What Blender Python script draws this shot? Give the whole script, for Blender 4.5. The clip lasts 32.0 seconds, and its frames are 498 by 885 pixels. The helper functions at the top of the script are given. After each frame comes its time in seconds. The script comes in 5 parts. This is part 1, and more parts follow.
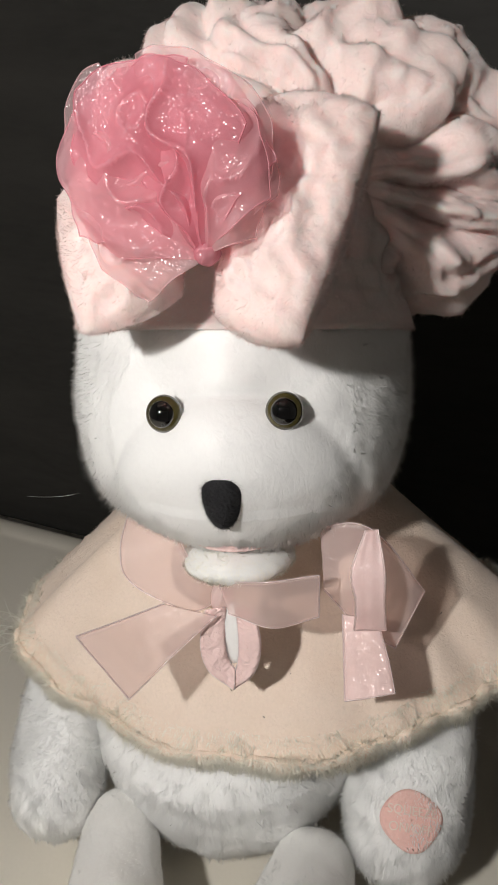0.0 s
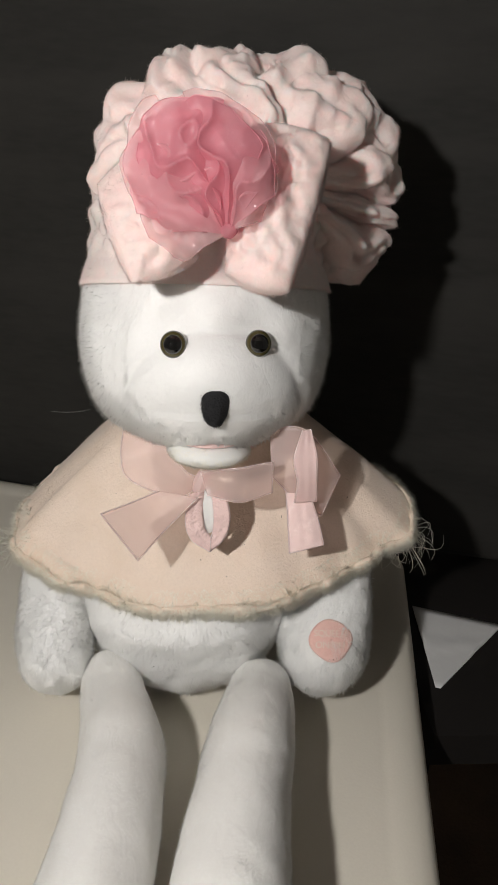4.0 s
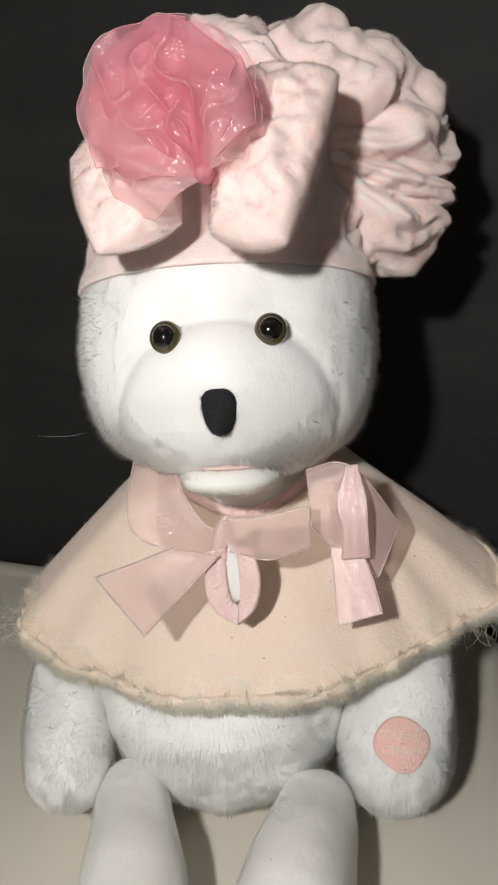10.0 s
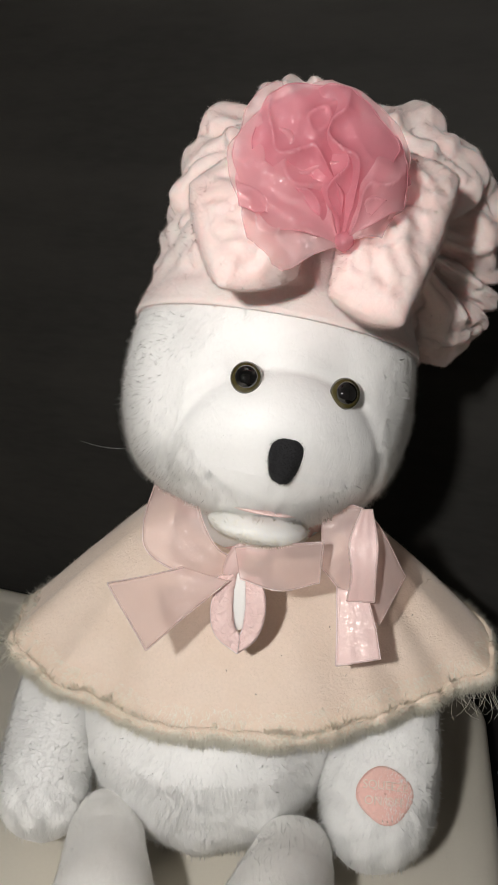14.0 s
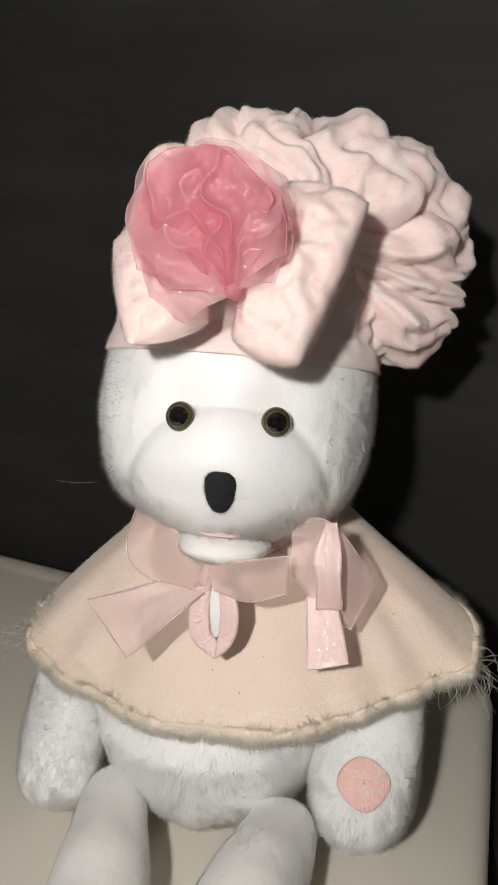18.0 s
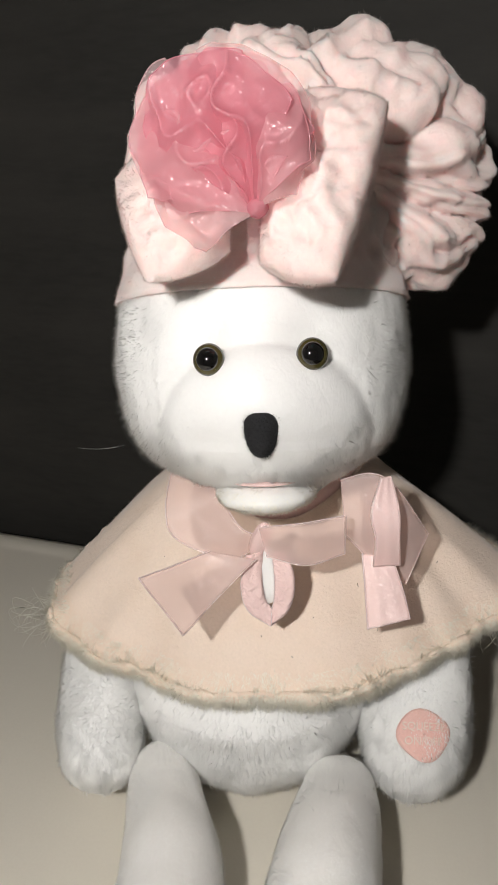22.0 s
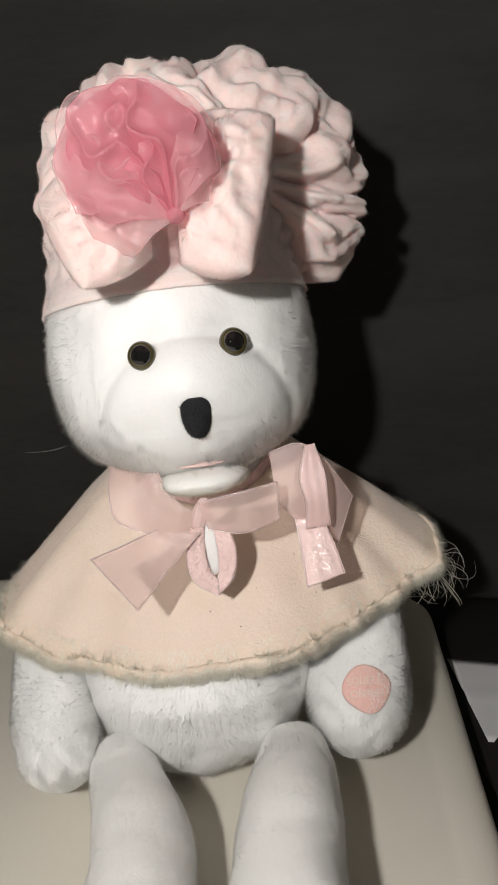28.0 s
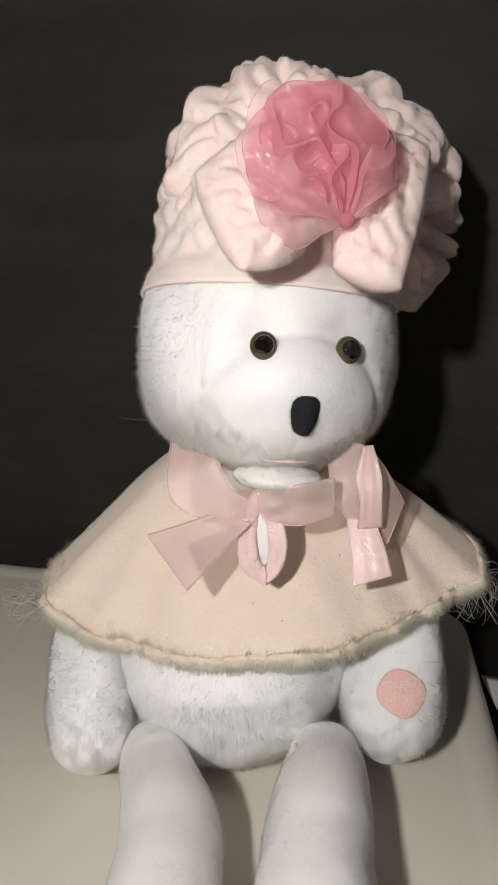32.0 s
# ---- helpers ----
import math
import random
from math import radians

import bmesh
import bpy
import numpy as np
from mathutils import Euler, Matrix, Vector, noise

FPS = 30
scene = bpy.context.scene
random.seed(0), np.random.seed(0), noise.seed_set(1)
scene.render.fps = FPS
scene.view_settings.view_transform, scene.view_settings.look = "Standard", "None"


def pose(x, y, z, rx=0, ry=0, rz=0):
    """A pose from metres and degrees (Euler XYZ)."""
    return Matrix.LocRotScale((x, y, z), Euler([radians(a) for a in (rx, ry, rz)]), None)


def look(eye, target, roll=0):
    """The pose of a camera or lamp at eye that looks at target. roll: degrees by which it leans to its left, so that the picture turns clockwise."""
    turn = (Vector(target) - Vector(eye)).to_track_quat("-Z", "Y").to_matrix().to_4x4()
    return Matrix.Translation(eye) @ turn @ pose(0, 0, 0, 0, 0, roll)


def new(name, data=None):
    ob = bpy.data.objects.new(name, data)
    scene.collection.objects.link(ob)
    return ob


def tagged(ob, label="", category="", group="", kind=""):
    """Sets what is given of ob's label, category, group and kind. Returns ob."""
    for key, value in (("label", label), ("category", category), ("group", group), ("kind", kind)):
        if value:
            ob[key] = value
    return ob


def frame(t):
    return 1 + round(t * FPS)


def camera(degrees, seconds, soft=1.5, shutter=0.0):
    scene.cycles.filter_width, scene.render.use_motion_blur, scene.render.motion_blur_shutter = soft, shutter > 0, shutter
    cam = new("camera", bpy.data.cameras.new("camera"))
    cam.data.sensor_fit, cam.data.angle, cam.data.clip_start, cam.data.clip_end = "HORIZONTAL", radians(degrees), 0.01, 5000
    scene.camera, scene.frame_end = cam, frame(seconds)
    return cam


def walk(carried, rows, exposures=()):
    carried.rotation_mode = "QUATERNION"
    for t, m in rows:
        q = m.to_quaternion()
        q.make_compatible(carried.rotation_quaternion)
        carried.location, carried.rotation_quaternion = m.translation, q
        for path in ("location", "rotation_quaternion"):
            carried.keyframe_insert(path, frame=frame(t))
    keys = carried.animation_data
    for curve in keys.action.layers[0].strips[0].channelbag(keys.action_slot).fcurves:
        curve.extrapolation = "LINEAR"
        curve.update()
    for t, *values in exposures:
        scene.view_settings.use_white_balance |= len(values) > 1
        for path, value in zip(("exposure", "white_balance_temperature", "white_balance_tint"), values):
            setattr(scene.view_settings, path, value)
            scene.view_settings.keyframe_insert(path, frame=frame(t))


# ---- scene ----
cam = camera(35.40, 32.0, 1.4)
# seconds, eye, target, roll
PATH = [
    (0, (0.0084, 0.0813, 0.3057), (-0.0452, 0.5287, 0.0890), -0.25),
    (0.5, (0.0049, 0.0514, 0.3072), (-0.0295, 0.5081, 0.1067), 2.16),
    (1, (-0.0056, 0.0458, 0.3138), (-0.0284, 0.5011, 0.1084), -0.30),
    (1.5, (-0.0206, 0.0408, 0.3197), (-0.0113, 0.4921, 0.1047), 0.08),
    (2, (-0.0375, 0.0206, 0.3173), (-0.0100, 0.4724, 0.1050), 2.41),
    (2.5, (-0.0284, 0.0079, 0.3257), (-0.0070, 0.4548, 0.1023), 0.04),
    (3, (-0.0304, -0.0072, 0.3311), (-0.0015, 0.4368, 0.1030), 0.58),
    (3.5, (-0.0349, -0.0186, 0.3299), (0.0060, 0.4248, 0.1025), 2.90),
    (5.5, (0.0109, -0.0255, 0.3204), (0.0132, 0.4212, 0.0958), -1.41),
    (6, (0.0032, -0.0275, 0.3197), (-0.0009, 0.4199, 0.0964), -1.44),
    (6.5, (-0.0114, -0.0336, 0.3232), (-0.0058, 0.4142, 0.1009), 0.55),
    (7, (-0.0092, -0.0274, 0.3332), (-0.0089, 0.4148, 0.0999), -1.74),
    (7.5, (-0.0078, -0.0337, 0.3296), (-0.0121, 0.4117, 0.1024), -1.56),
    (8, (-0.0138, -0.0442, 0.3293), (-0.0102, 0.4028, 0.1054), 0.41),
    (8.5, (0.0008, -0.0444, 0.3308), (-0.0065, 0.4014, 0.1045), -2.15),
    (9, (-0.0045, -0.0389, 0.3192), (-0.0065, 0.4110, 0.1011), -1.31),
    (9.5, (-0.0087, 0.0019, 0.2816), (-0.0072, 0.4629, 0.0881), 0.39),
    (10, (0.0050, 0.0300, 0.2793), (-0.0237, 0.4995, 0.1097), -3.43),
    (10.5, (-0.0040, 0.0261, 0.2795), (-0.0399, 0.5035, 0.1351), -1.49),
    (11, (-0.0056, 0.0232, 0.2720), (-0.0314, 0.5049, 0.1406), 1.64),
    (11.5, (0.0082, 0.0321, 0.2718), (-0.0244, 0.5122, 0.1359), -0.72),
    (12, (0.0050, 0.0307, 0.2731), (-0.0308, 0.5108, 0.1380), -0.56),
    (12.5, (-0.0062, 0.0190, 0.2684), (-0.0295, 0.5020, 0.1414), 2.48),
    (13, (0.0085, 0.0216, 0.2744), (-0.0251, 0.5026, 0.1421), -0.65),
    (13.5, (0.0049, 0.0239, 0.2744), (-0.0259, 0.5048, 0.1411), 0.08),
    (14, (-0.0042, 0.0197, 0.2708), (-0.0258, 0.5016, 0.1392), 2.26),
    (14.5, (0.0076, 0.0297, 0.2750), (-0.0260, 0.5072, 0.1307), -1.18),
    (16.5, (0.0041, 0.0022, 0.3057), (-0.0208, 0.4820, 0.1673), -1.39),
    (17, (-0.0045, -0.0041, 0.3125), (-0.0191, 0.4688, 0.1507), 0.59),
    (17.5, (0.0135, 0.0077, 0.3033), (-0.0039, 0.4811, 0.1435), -0.51),
    (18, (0.0308, 0.0136, 0.2997), (-0.0338, 0.4825, 0.1387), 0.32),
    (18.5, (0.0449, 0.0110, 0.2925), (-0.0344, 0.4757, 0.1260), 1.82),
    (19, (0.0652, 0.0175, 0.2891), (-0.0275, 0.4786, 0.1193), -0.50),
    (19.5, (0.0677, 0.0172, 0.2809), (-0.0319, 0.4787, 0.1164), 1.30),
    (20, (0.0803, 0.0229, 0.2786), (-0.0293, 0.4818, 0.1130), 1.41),
    (20.5, (0.0680, 0.0207, 0.2768), (-0.0320, 0.4825, 0.1135), 1.51),
    (21, (0.0543, 0.0205, 0.2842), (-0.0485, 0.4815, 0.1201), 1.78),
    (21.5, (0.0175, 0.0188, 0.2968), (-0.0286, 0.4800, 0.1095), 1.56),
    (22, (-0.0169, 0.0269, 0.3017), (-0.0349, 0.4867, 0.1063), -1.65),
    (22.5, (-0.0422, 0.0213, 0.3147), (-0.0117, 0.4779, 0.1132), -1.63),
    (23, (-0.0670, 0.0175, 0.3177), (0.0069, 0.4695, 0.1172), -0.02),
    (23.5, (-0.0700, 0.0221, 0.3272), (0.0054, 0.4718, 0.1221), -2.95),
    (24, (-0.0705, 0.0118, 0.3207), (0.0208, 0.4586, 0.1157), -2.16),
    (24.5, (-0.0761, 0.0053, 0.3041), (0.0204, 0.4572, 0.1131), -1.19),
    (26.5, (-0.0530, 0.0150, 0.2747), (-0.0144, 0.4838, 0.1052), -4.98),
    (27, (-0.0489, 0.0067, 0.2729), (-0.0059, 0.4778, 0.1110), -3.64),
    (27.5, (-0.0445, -0.0042, 0.2773), (0.0078, 0.4687, 0.1234), -1.64),
    (28, (-0.0299, -0.0081, 0.2797), (0.0136, 0.4631, 0.1182), -3.81),
    (28.5, (-0.0312, -0.0218, 0.2761), (0.0022, 0.4528, 0.1222), -3.06),
    (29, (-0.0353, -0.0197, 0.2730), (0.0025, 0.4549, 0.1201), -1.21),
    (29.5, (-0.0255, -0.0139, 0.2787), (0.0009, 0.4583, 0.1162), -4.06),
    (30, (-0.0299, -0.0287, 0.2745), (-0.0070, 0.4474, 0.1236), -2.51),
    (30.5, (-0.0334, -0.0260, 0.2735), (-0.0037, 0.4500, 0.1232), -0.74),
    (31, (-0.0252, -0.0176, 0.2832), (-0.0071, 0.4543, 0.1190), -3.94),
    (31.5, (-0.0323, -0.0205, 0.2791), (-0.0155, 0.4537, 0.1214), -2.73),
    (32, (-0.0371, -0.0124, 0.2727), (-0.0148, 0.4634, 0.1205), -1.28),
]
# seconds, stops
EXPOSURES = [(0, -0.15), (1, 0.08), (2, 0.20), (3, 0.18), (6, 0.18), (9, 0.16), (10, -0.05), (14.5, -0.1), (17, 0.12), (18.5, 0.02), (20, -0.07), (21, -0.05), (22.5, 0.1), (24.5, 0.13), (28, 0.09), (32, 0.12)]
walk(cam, [(t, look(eye, target, roll)) for t, eye, target, roll in PATH], EXPOSURES)

# the sway of head and capelet: seconds, turn vector in radians, shift in metres
HEAD_ROWS = [
    (0, 0.0489, -0.0857, -0.0593, 0.0027, -0.0009, -0.0008),
    (0.5, 0.0724, 0.0857, 0.0611, 0.0001, -0.0015, -0.0016),
    (1, 0.0848, -0.0258, -0.0227, 0.0035, -0.0017, -0.0007),
    (1.5, 0.0753, -0.0359, -0.0277, 0.0017, -0.0012, -0.0017),
    (2, 0.0641, 0.0864, 0.0609, 0.0020, -0.0009, -0.0028),
    (2.5, 0.0613, -0.0147, -0.0012, -0.0021, -0.0046, -0.0010),
    (3, 0.0395, -0.0211, 0.0016, -0.0018, -0.0026, -0.0033),
    (3.5, 0.0753, 0.0592, 0.0971, -0.0022, -0.0034, 0.0026),
    (4, 0.0343, -0.0279, -0.0114, -0.0009, -0.0061, -0.0011),
    (4.5, 0.0062, -0.0168, -0.0247, 0.0025, -0.0066, -0.0033),
    (5, 0.0459, 0.0766, 0.0861, -0.0003, -0.0052, 0.0018),
    (5.5, 0.0073, -0.0411, -0.0216, 0.0004, -0.0077, -0.0011),
    (6, -0.0271, -0.0125, -0.0509, 0.0069, -0.0107, -0.0032),
    (6.5, 0.0164, 0.0940, 0.0751, 0.0016, -0.0071, 0.0010),
    (7, -0.0216, -0.0594, -0.0398, 0.0017, -0.0081, -0.0012),
    (7.5, -0.0186, 0.0052, 0.0101, 0.0010, -0.0085, -0.0011),
    (8, 0.0126, 0.1039, 0.0777, 0.0013, -0.0051, 0.0002),
    (8.5, -0.0382, -0.0634, -0.0249, 0.0009, -0.0087, -0.0026),
    (9, -0.0431, -0.0047, 0.0161, 0.0003, -0.0084, -0.0021),
    (9.5, -0.0075, 0.0919, 0.0663, 0.0019, -0.0039, -0.0010),
    (10, -0.0094, -0.0569, -0.0675, 0.0069, -0.0051, 0.0033),
    (10.5, -0.0342, -0.0027, -0.0025, 0.0033, -0.0054, -0.0008),
    (11, 0.0042, 0.1059, 0.0769, 0.0001, -0.0038, 0.0016),
    (11.5, -0.0115, -0.0527, -0.0674, 0.0047, -0.0051, 0.0021),
    (12, -0.0208, 0.0084, -0.0071, 0.0030, -0.0048, -0.0014),
    (12.5, 0.0156, 0.0991, 0.0550, 0.0013, -0.0069, 0.0025),
    (13, -0.0064, -0.0574, -0.0798, 0.0060, -0.0087, 0.0006),
    (13.5, -0.0035, 0.0131, -0.0043, 0.0016, -0.0056, -0.0004),
    (14, 0.0315, 0.1185, 0.0785, -0.0020, -0.0052, 0.0027),
    (14.5, 0.0214, -0.0505, -0.0614, 0.0045, -0.0055, 0.0021),
    (15, 0.0134, 0.0278, 0.0090, 0.0010, -0.0024, -0.0005),
    (15.5, 0.0220, 0.1322, 0.0924, -0.0029, -0.0021, -0.0011),
    (16, 0.0331, -0.0581, -0.0620, 0.0031, -0.0051, 0.0008),
    (16.5, 0.0302, 0.0424, 0.0223, 0.0005, 0.0008, -0.0005),
    (17, 0.0124, 0.1459, 0.1063, -0.0038, 0.0010, -0.0050),
    (17.5, 0.0449, -0.0657, -0.0625, 0.0016, -0.0047, -0.0005),
    (18, 0.0585, 0.0135, -0.0187, 0.0014, -0.0032, 0.0003),
    (18.5, 0.0541, 0.1177, 0.0399, 0.0008, -0.0015, -0.0003),
    (19, 0.0432, -0.0918, -0.0627, 0.0001, -0.0030, 0.0000),
    (19.5, 0.0526, 0.0089, -0.0192, 0.0012, -0.0030, 0.0006),
    (20, 0.0414, 0.1253, 0.0586, 0.0014, -0.0032, 0.0009),
    (20.5, 0.0366, -0.0949, -0.0622, 0.0001, -0.0069, 0.0022),
    (21, 0.0196, -0.0044, -0.0141, 0.0011, -0.0049, 0.0017),
    (21.5, 0.0030, 0.0988, 0.0326, 0.0040, -0.0042, 0.0015),
    (22, 0.0014, -0.0647, -0.0716, 0.0047, -0.0085, 0.0033),
    (22.5, -0.0121, -0.0134, 0.0128, 0.0017, -0.0047, 0.0010),
    (23, 0.0132, 0.0836, 0.0915, 0.0032, -0.0027, 0.0026),
    (23.5, -0.0239, -0.0807, -0.0432, 0.0052, -0.0067, 0.0016),
    (24, -0.0180, -0.0287, -0.0113, 0.0059, -0.0042, 0.0020),
    (24.5, 0.0070, 0.0784, 0.0854, 0.0026, -0.0025, 0.0031),
    (25, -0.0017, -0.0767, -0.0388, 0.0038, -0.0049, 0.0026),
    (25.5, 0.0064, -0.0046, 0.0128, 0.0029, -0.0028, 0.0029),
    (26, 0.0236, 0.0889, 0.0918, 0.0005, -0.0029, 0.0031),
    (26.5, 0.0205, -0.0726, -0.0345, 0.0025, -0.0030, 0.0035),
    (27, 0.0308, 0.0195, 0.0368, -0.0002, -0.0013, 0.0038),
    (27.5, 0.0403, 0.0993, 0.0981, -0.0017, -0.0033, 0.0031),
    (28, 0.0484, -0.0874, -0.0446, 0.0014, -0.0020, 0.0031),
    (28.5, 0.0459, 0.0215, 0.0094, 0.0019, -0.0011, 0.0023),
    (29, 0.0428, 0.1003, 0.0629, 0.0014, 0.0000, 0.0002),
    (29.5, 0.0454, -0.0812, -0.0314, 0.0005, -0.0006, 0.0002),
    (30, 0.0627, 0.0202, 0.0199, 0.0001, -0.0027, 0.0025),
    (30.5, 0.0559, 0.0994, 0.0644, 0.0013, -0.0014, 0.0015),
    (31, 0.0528, -0.0761, -0.0293, 0.0007, 0.0000, -0.0001),
    (31.5, 0.0752, 0.0281, 0.0189, 0.0014, -0.0007, 0.0035),
    (32, 0.0726, 0.1013, 0.1101, -0.0033, -0.0002, 0.0025),
]
CAPE_ROWS = [
    (0, 0.0199, -0.0308, -0.0054, -0.0003, 0.0011, 0.0026),
    (0.5, -0.0057, -0.0128, 0.0027, 0.0004, 0.0008, -0.0026),
    (1, 0.0145, -0.0290, 0.0010, 0.0008, 0.0002, -0.0003),
    (1.5, 0.0178, -0.0291, -0.0020, 0.0006, 0.0005, 0.0001),
    (2, 0.0045, -0.0140, 0.0041, 0.0003, 0.0019, -0.0017),
    (2.5, 0.0219, -0.0291, -0.0093, 0.0010, 0.0016, 0.0006),
    (3, 0.0171, -0.0271, -0.0076, 0.0008, 0.0016, 0.0005),
    (3.5, -0.0019, -0.0110, -0.0076, 0.0009, 0.0033, -0.0019),
    (4, 0.0164, -0.0208, -0.0014, 0.0004, 0.0006, 0.0010),
    (4.5, 0.0186, -0.0170, 0.0004, 0.0002, 0.0007, 0.0014),
    (5, -0.0031, 0.0069, 0.0011, 0.0005, 0.0022, -0.0014),
    (5.5, 0.0109, -0.0125, 0.0064, -0.0001, -0.0003, 0.0013),
    (6, 0.0201, -0.0069, 0.0085, -0.0003, -0.0002, 0.0023),
    (6.5, -0.0044, 0.0248, 0.0099, 0.0000, 0.0012, -0.0009),
    (7, 0.0034, -0.0176, -0.0093, 0.0006, -0.0007, 0.0021),
    (7.5, 0.0074, -0.0019, 0.0075, -0.0000, 0.0002, 0.0014),
    (8, -0.0008, 0.0275, 0.0077, 0.0001, 0.0016, -0.0006),
    (8.5, 0.0188, -0.0140, 0.0012, 0.0002, -0.0002, 0.0024),
    (9, 0.0139, 0.0025, 0.0072, -0.0004, 0.0009, 0.0019),
    (9.5, 0.0073, 0.0213, -0.0028, 0.0008, 0.0017, 0.0003),
    (10, 0.0197, -0.0076, 0.0097, -0.0001, 0.0000, 0.0035),
    (10.5, 0.0075, 0.0053, 0.0088, -0.0000, -0.0006, 0.0024),
    (11, -0.0139, 0.0305, 0.0018, 0.0003, 0.0000, -0.0005),
    (11.5, 0.0102, -0.0113, 0.0055, -0.0001, -0.0006, 0.0030),
    (12, 0.0069, 0.0039, 0.0109, 0.0001, -0.0007, 0.0025),
    (12.5, -0.0203, 0.0291, 0.0050, -0.0003, 0.0003, -0.0008),
    (13, 0.0128, -0.0098, 0.0065, -0.0004, -0.0008, 0.0033),
    (13.5, -0.0013, 0.0013, 0.0063, 0.0002, -0.0005, 0.0017),
    (14, -0.0203, 0.0287, 0.0032, 0.0002, 0.0008, -0.0010),
    (14.5, 0.0053, -0.0089, 0.0011, 0.0003, 0.0001, 0.0029),
    (15, -0.0070, 0.0154, -0.0009, 0.0006, -0.0002, 0.0014),
    (15.5, -0.0200, 0.0292, 0.0059, -0.0002, 0.0004, -0.0011),
    (16, -0.0008, -0.0115, -0.0038, 0.0000, -0.0013, 0.0016),
    (16.5, -0.0127, 0.0294, -0.0081, 0.0009, 0.0000, 0.0011),
    (17, -0.0196, 0.0298, 0.0086, -0.0006, -0.0000, -0.0013),
    (17.5, -0.0068, -0.0140, -0.0087, -0.0002, -0.0027, 0.0004),
    (18, -0.0077, -0.0044, -0.0029, -0.0000, -0.0014, -0.0007),
    (18.5, -0.0183, 0.0038, 0.0052, -0.0000, -0.0003, -0.0018),
    (19, 0.0057, -0.0322, -0.0136, 0.0009, -0.0011, 0.0013),
    (19.5, -0.0047, -0.0099, -0.0038, 0.0002, -0.0009, -0.0004),
    (20, -0.0231, 0.0303, 0.0204, -0.0010, -0.0000, -0.0017),
    (20.5, 0.0038, -0.0318, -0.0162, 0.0008, -0.0006, 0.0005),
    (21, -0.0042, -0.0122, -0.0030, 0.0001, -0.0008, -0.0000),
    (21.5, -0.0136, 0.0126, 0.0094, -0.0006, 0.0005, -0.0002),
    (22, -0.0092, -0.0058, -0.0013, -0.0008, -0.0025, 0.0008),
    (22.5, -0.0146, 0.0108, 0.0085, -0.0018, -0.0020, 0.0003),
    (23, -0.0345, 0.0528, 0.0155, -0.0020, -0.0014, -0.0021),
    (23.5, -0.0078, 0.0113, 0.0150, -0.0027, -0.0031, 0.0023),
    (24, -0.0107, 0.0111, 0.0076, -0.0020, -0.0023, 0.0016),
    (24.5, -0.0225, 0.0441, 0.0020, -0.0014, -0.0015, -0.0007),
    (25, -0.0017, -0.0013, 0.0042, -0.0009, -0.0020, 0.0019),
    (25.5, -0.0074, 0.0078, 0.0024, -0.0007, -0.0014, 0.0008),
    (26, -0.0192, 0.0301, 0.0011, -0.0003, -0.0006, -0.0012),
    (26.5, 0.0045, -0.0138, -0.0066, 0.0009, -0.0008, 0.0014),
    (27, -0.0041, 0.0045, -0.0028, 0.0007, -0.0005, -0.0000),
    (27.5, -0.0158, 0.0162, 0.0002, 0.0007, 0.0003, -0.0017),
    (28, 0.0097, -0.0263, -0.0096, 0.0009, -0.0007, 0.0013),
    (28.5, 0.0032, -0.0006, -0.0022, 0.0009, -0.0001, -0.0001),
    (29, -0.0018, 0.0069, -0.0038, 0.0009, 0.0008, -0.0008),
    (29.5, 0.0181, -0.0285, -0.0123, 0.0017, 0.0000, 0.0019),
    (30, 0.0091, -0.0016, -0.0057, 0.0010, -0.0003, 0.0004),
    (30.5, -0.0066, 0.0098, -0.0015, 0.0008, 0.0008, -0.0010),
    (31, 0.0184, -0.0247, -0.0079, 0.0015, 0.0002, 0.0020),
    (31.5, -0.0023, 0.0032, -0.0065, 0.0011, 0.0004, -0.0003),
    (32, -0.0116, 0.0147, -0.0049, 0.0013, 0.0012, -0.0017),
]
# how far the jaw drops: seconds, metres
JAW_ROWS = [(0, 0.003), (.5, 0.003), (1, 0.003), (1.5, 0.002), (2, 0), (2.5, 0.002), (3, 0.001), (3.5, 0), (5.5, 0.001), (6, 0), (6.5, 0.0005), (7, 0.0005), (7.5, 0), (9.5, 0), (11, 0), (11.5, 0.0005), (12, 0), (12.5, 0), (13, 0.001), (13.5, 0.002), (14, 0.002), (14.5, 0.002), (16.5, 0.003), (17, 0.001), (17.5, 0.0025), (18, 0.002), (18.5, 0.003), (19, 0.002), (19.5, 0.002), (20, 0.003), (20.5, 0.002), (21, 0.001), (21.5, 0.001), (22, 0.001), (22.5, 0), (23.5, 0), (24, 0.0005), (24.5, 0), (27, 0), (27.5, 0.001), (28, 0.0025), (28.5, 0.003), (29, 0.0035), (29.5, 0.003), (30, 0.0035), (30.5, 0.003), (31, 0.003), (31.5, 0.003), (32, 0.0035)]

# ---- light: one small torch held beside the camera, the added room gives the rest back ----
world = bpy.data.worlds.new("world")
scene.world = world
world.use_nodes = True
world.node_tree.nodes["Background"].inputs[0].default_value = (0.9, 0.88, 0.85, 1)
world.node_tree.nodes["Background"].inputs[1].default_value = 0.03
TORCH_STRENGTH, TORCH_COLOUR, TORCH_RADIUS = 1330.0, (1.0, 0.965, 0.925), 0.012
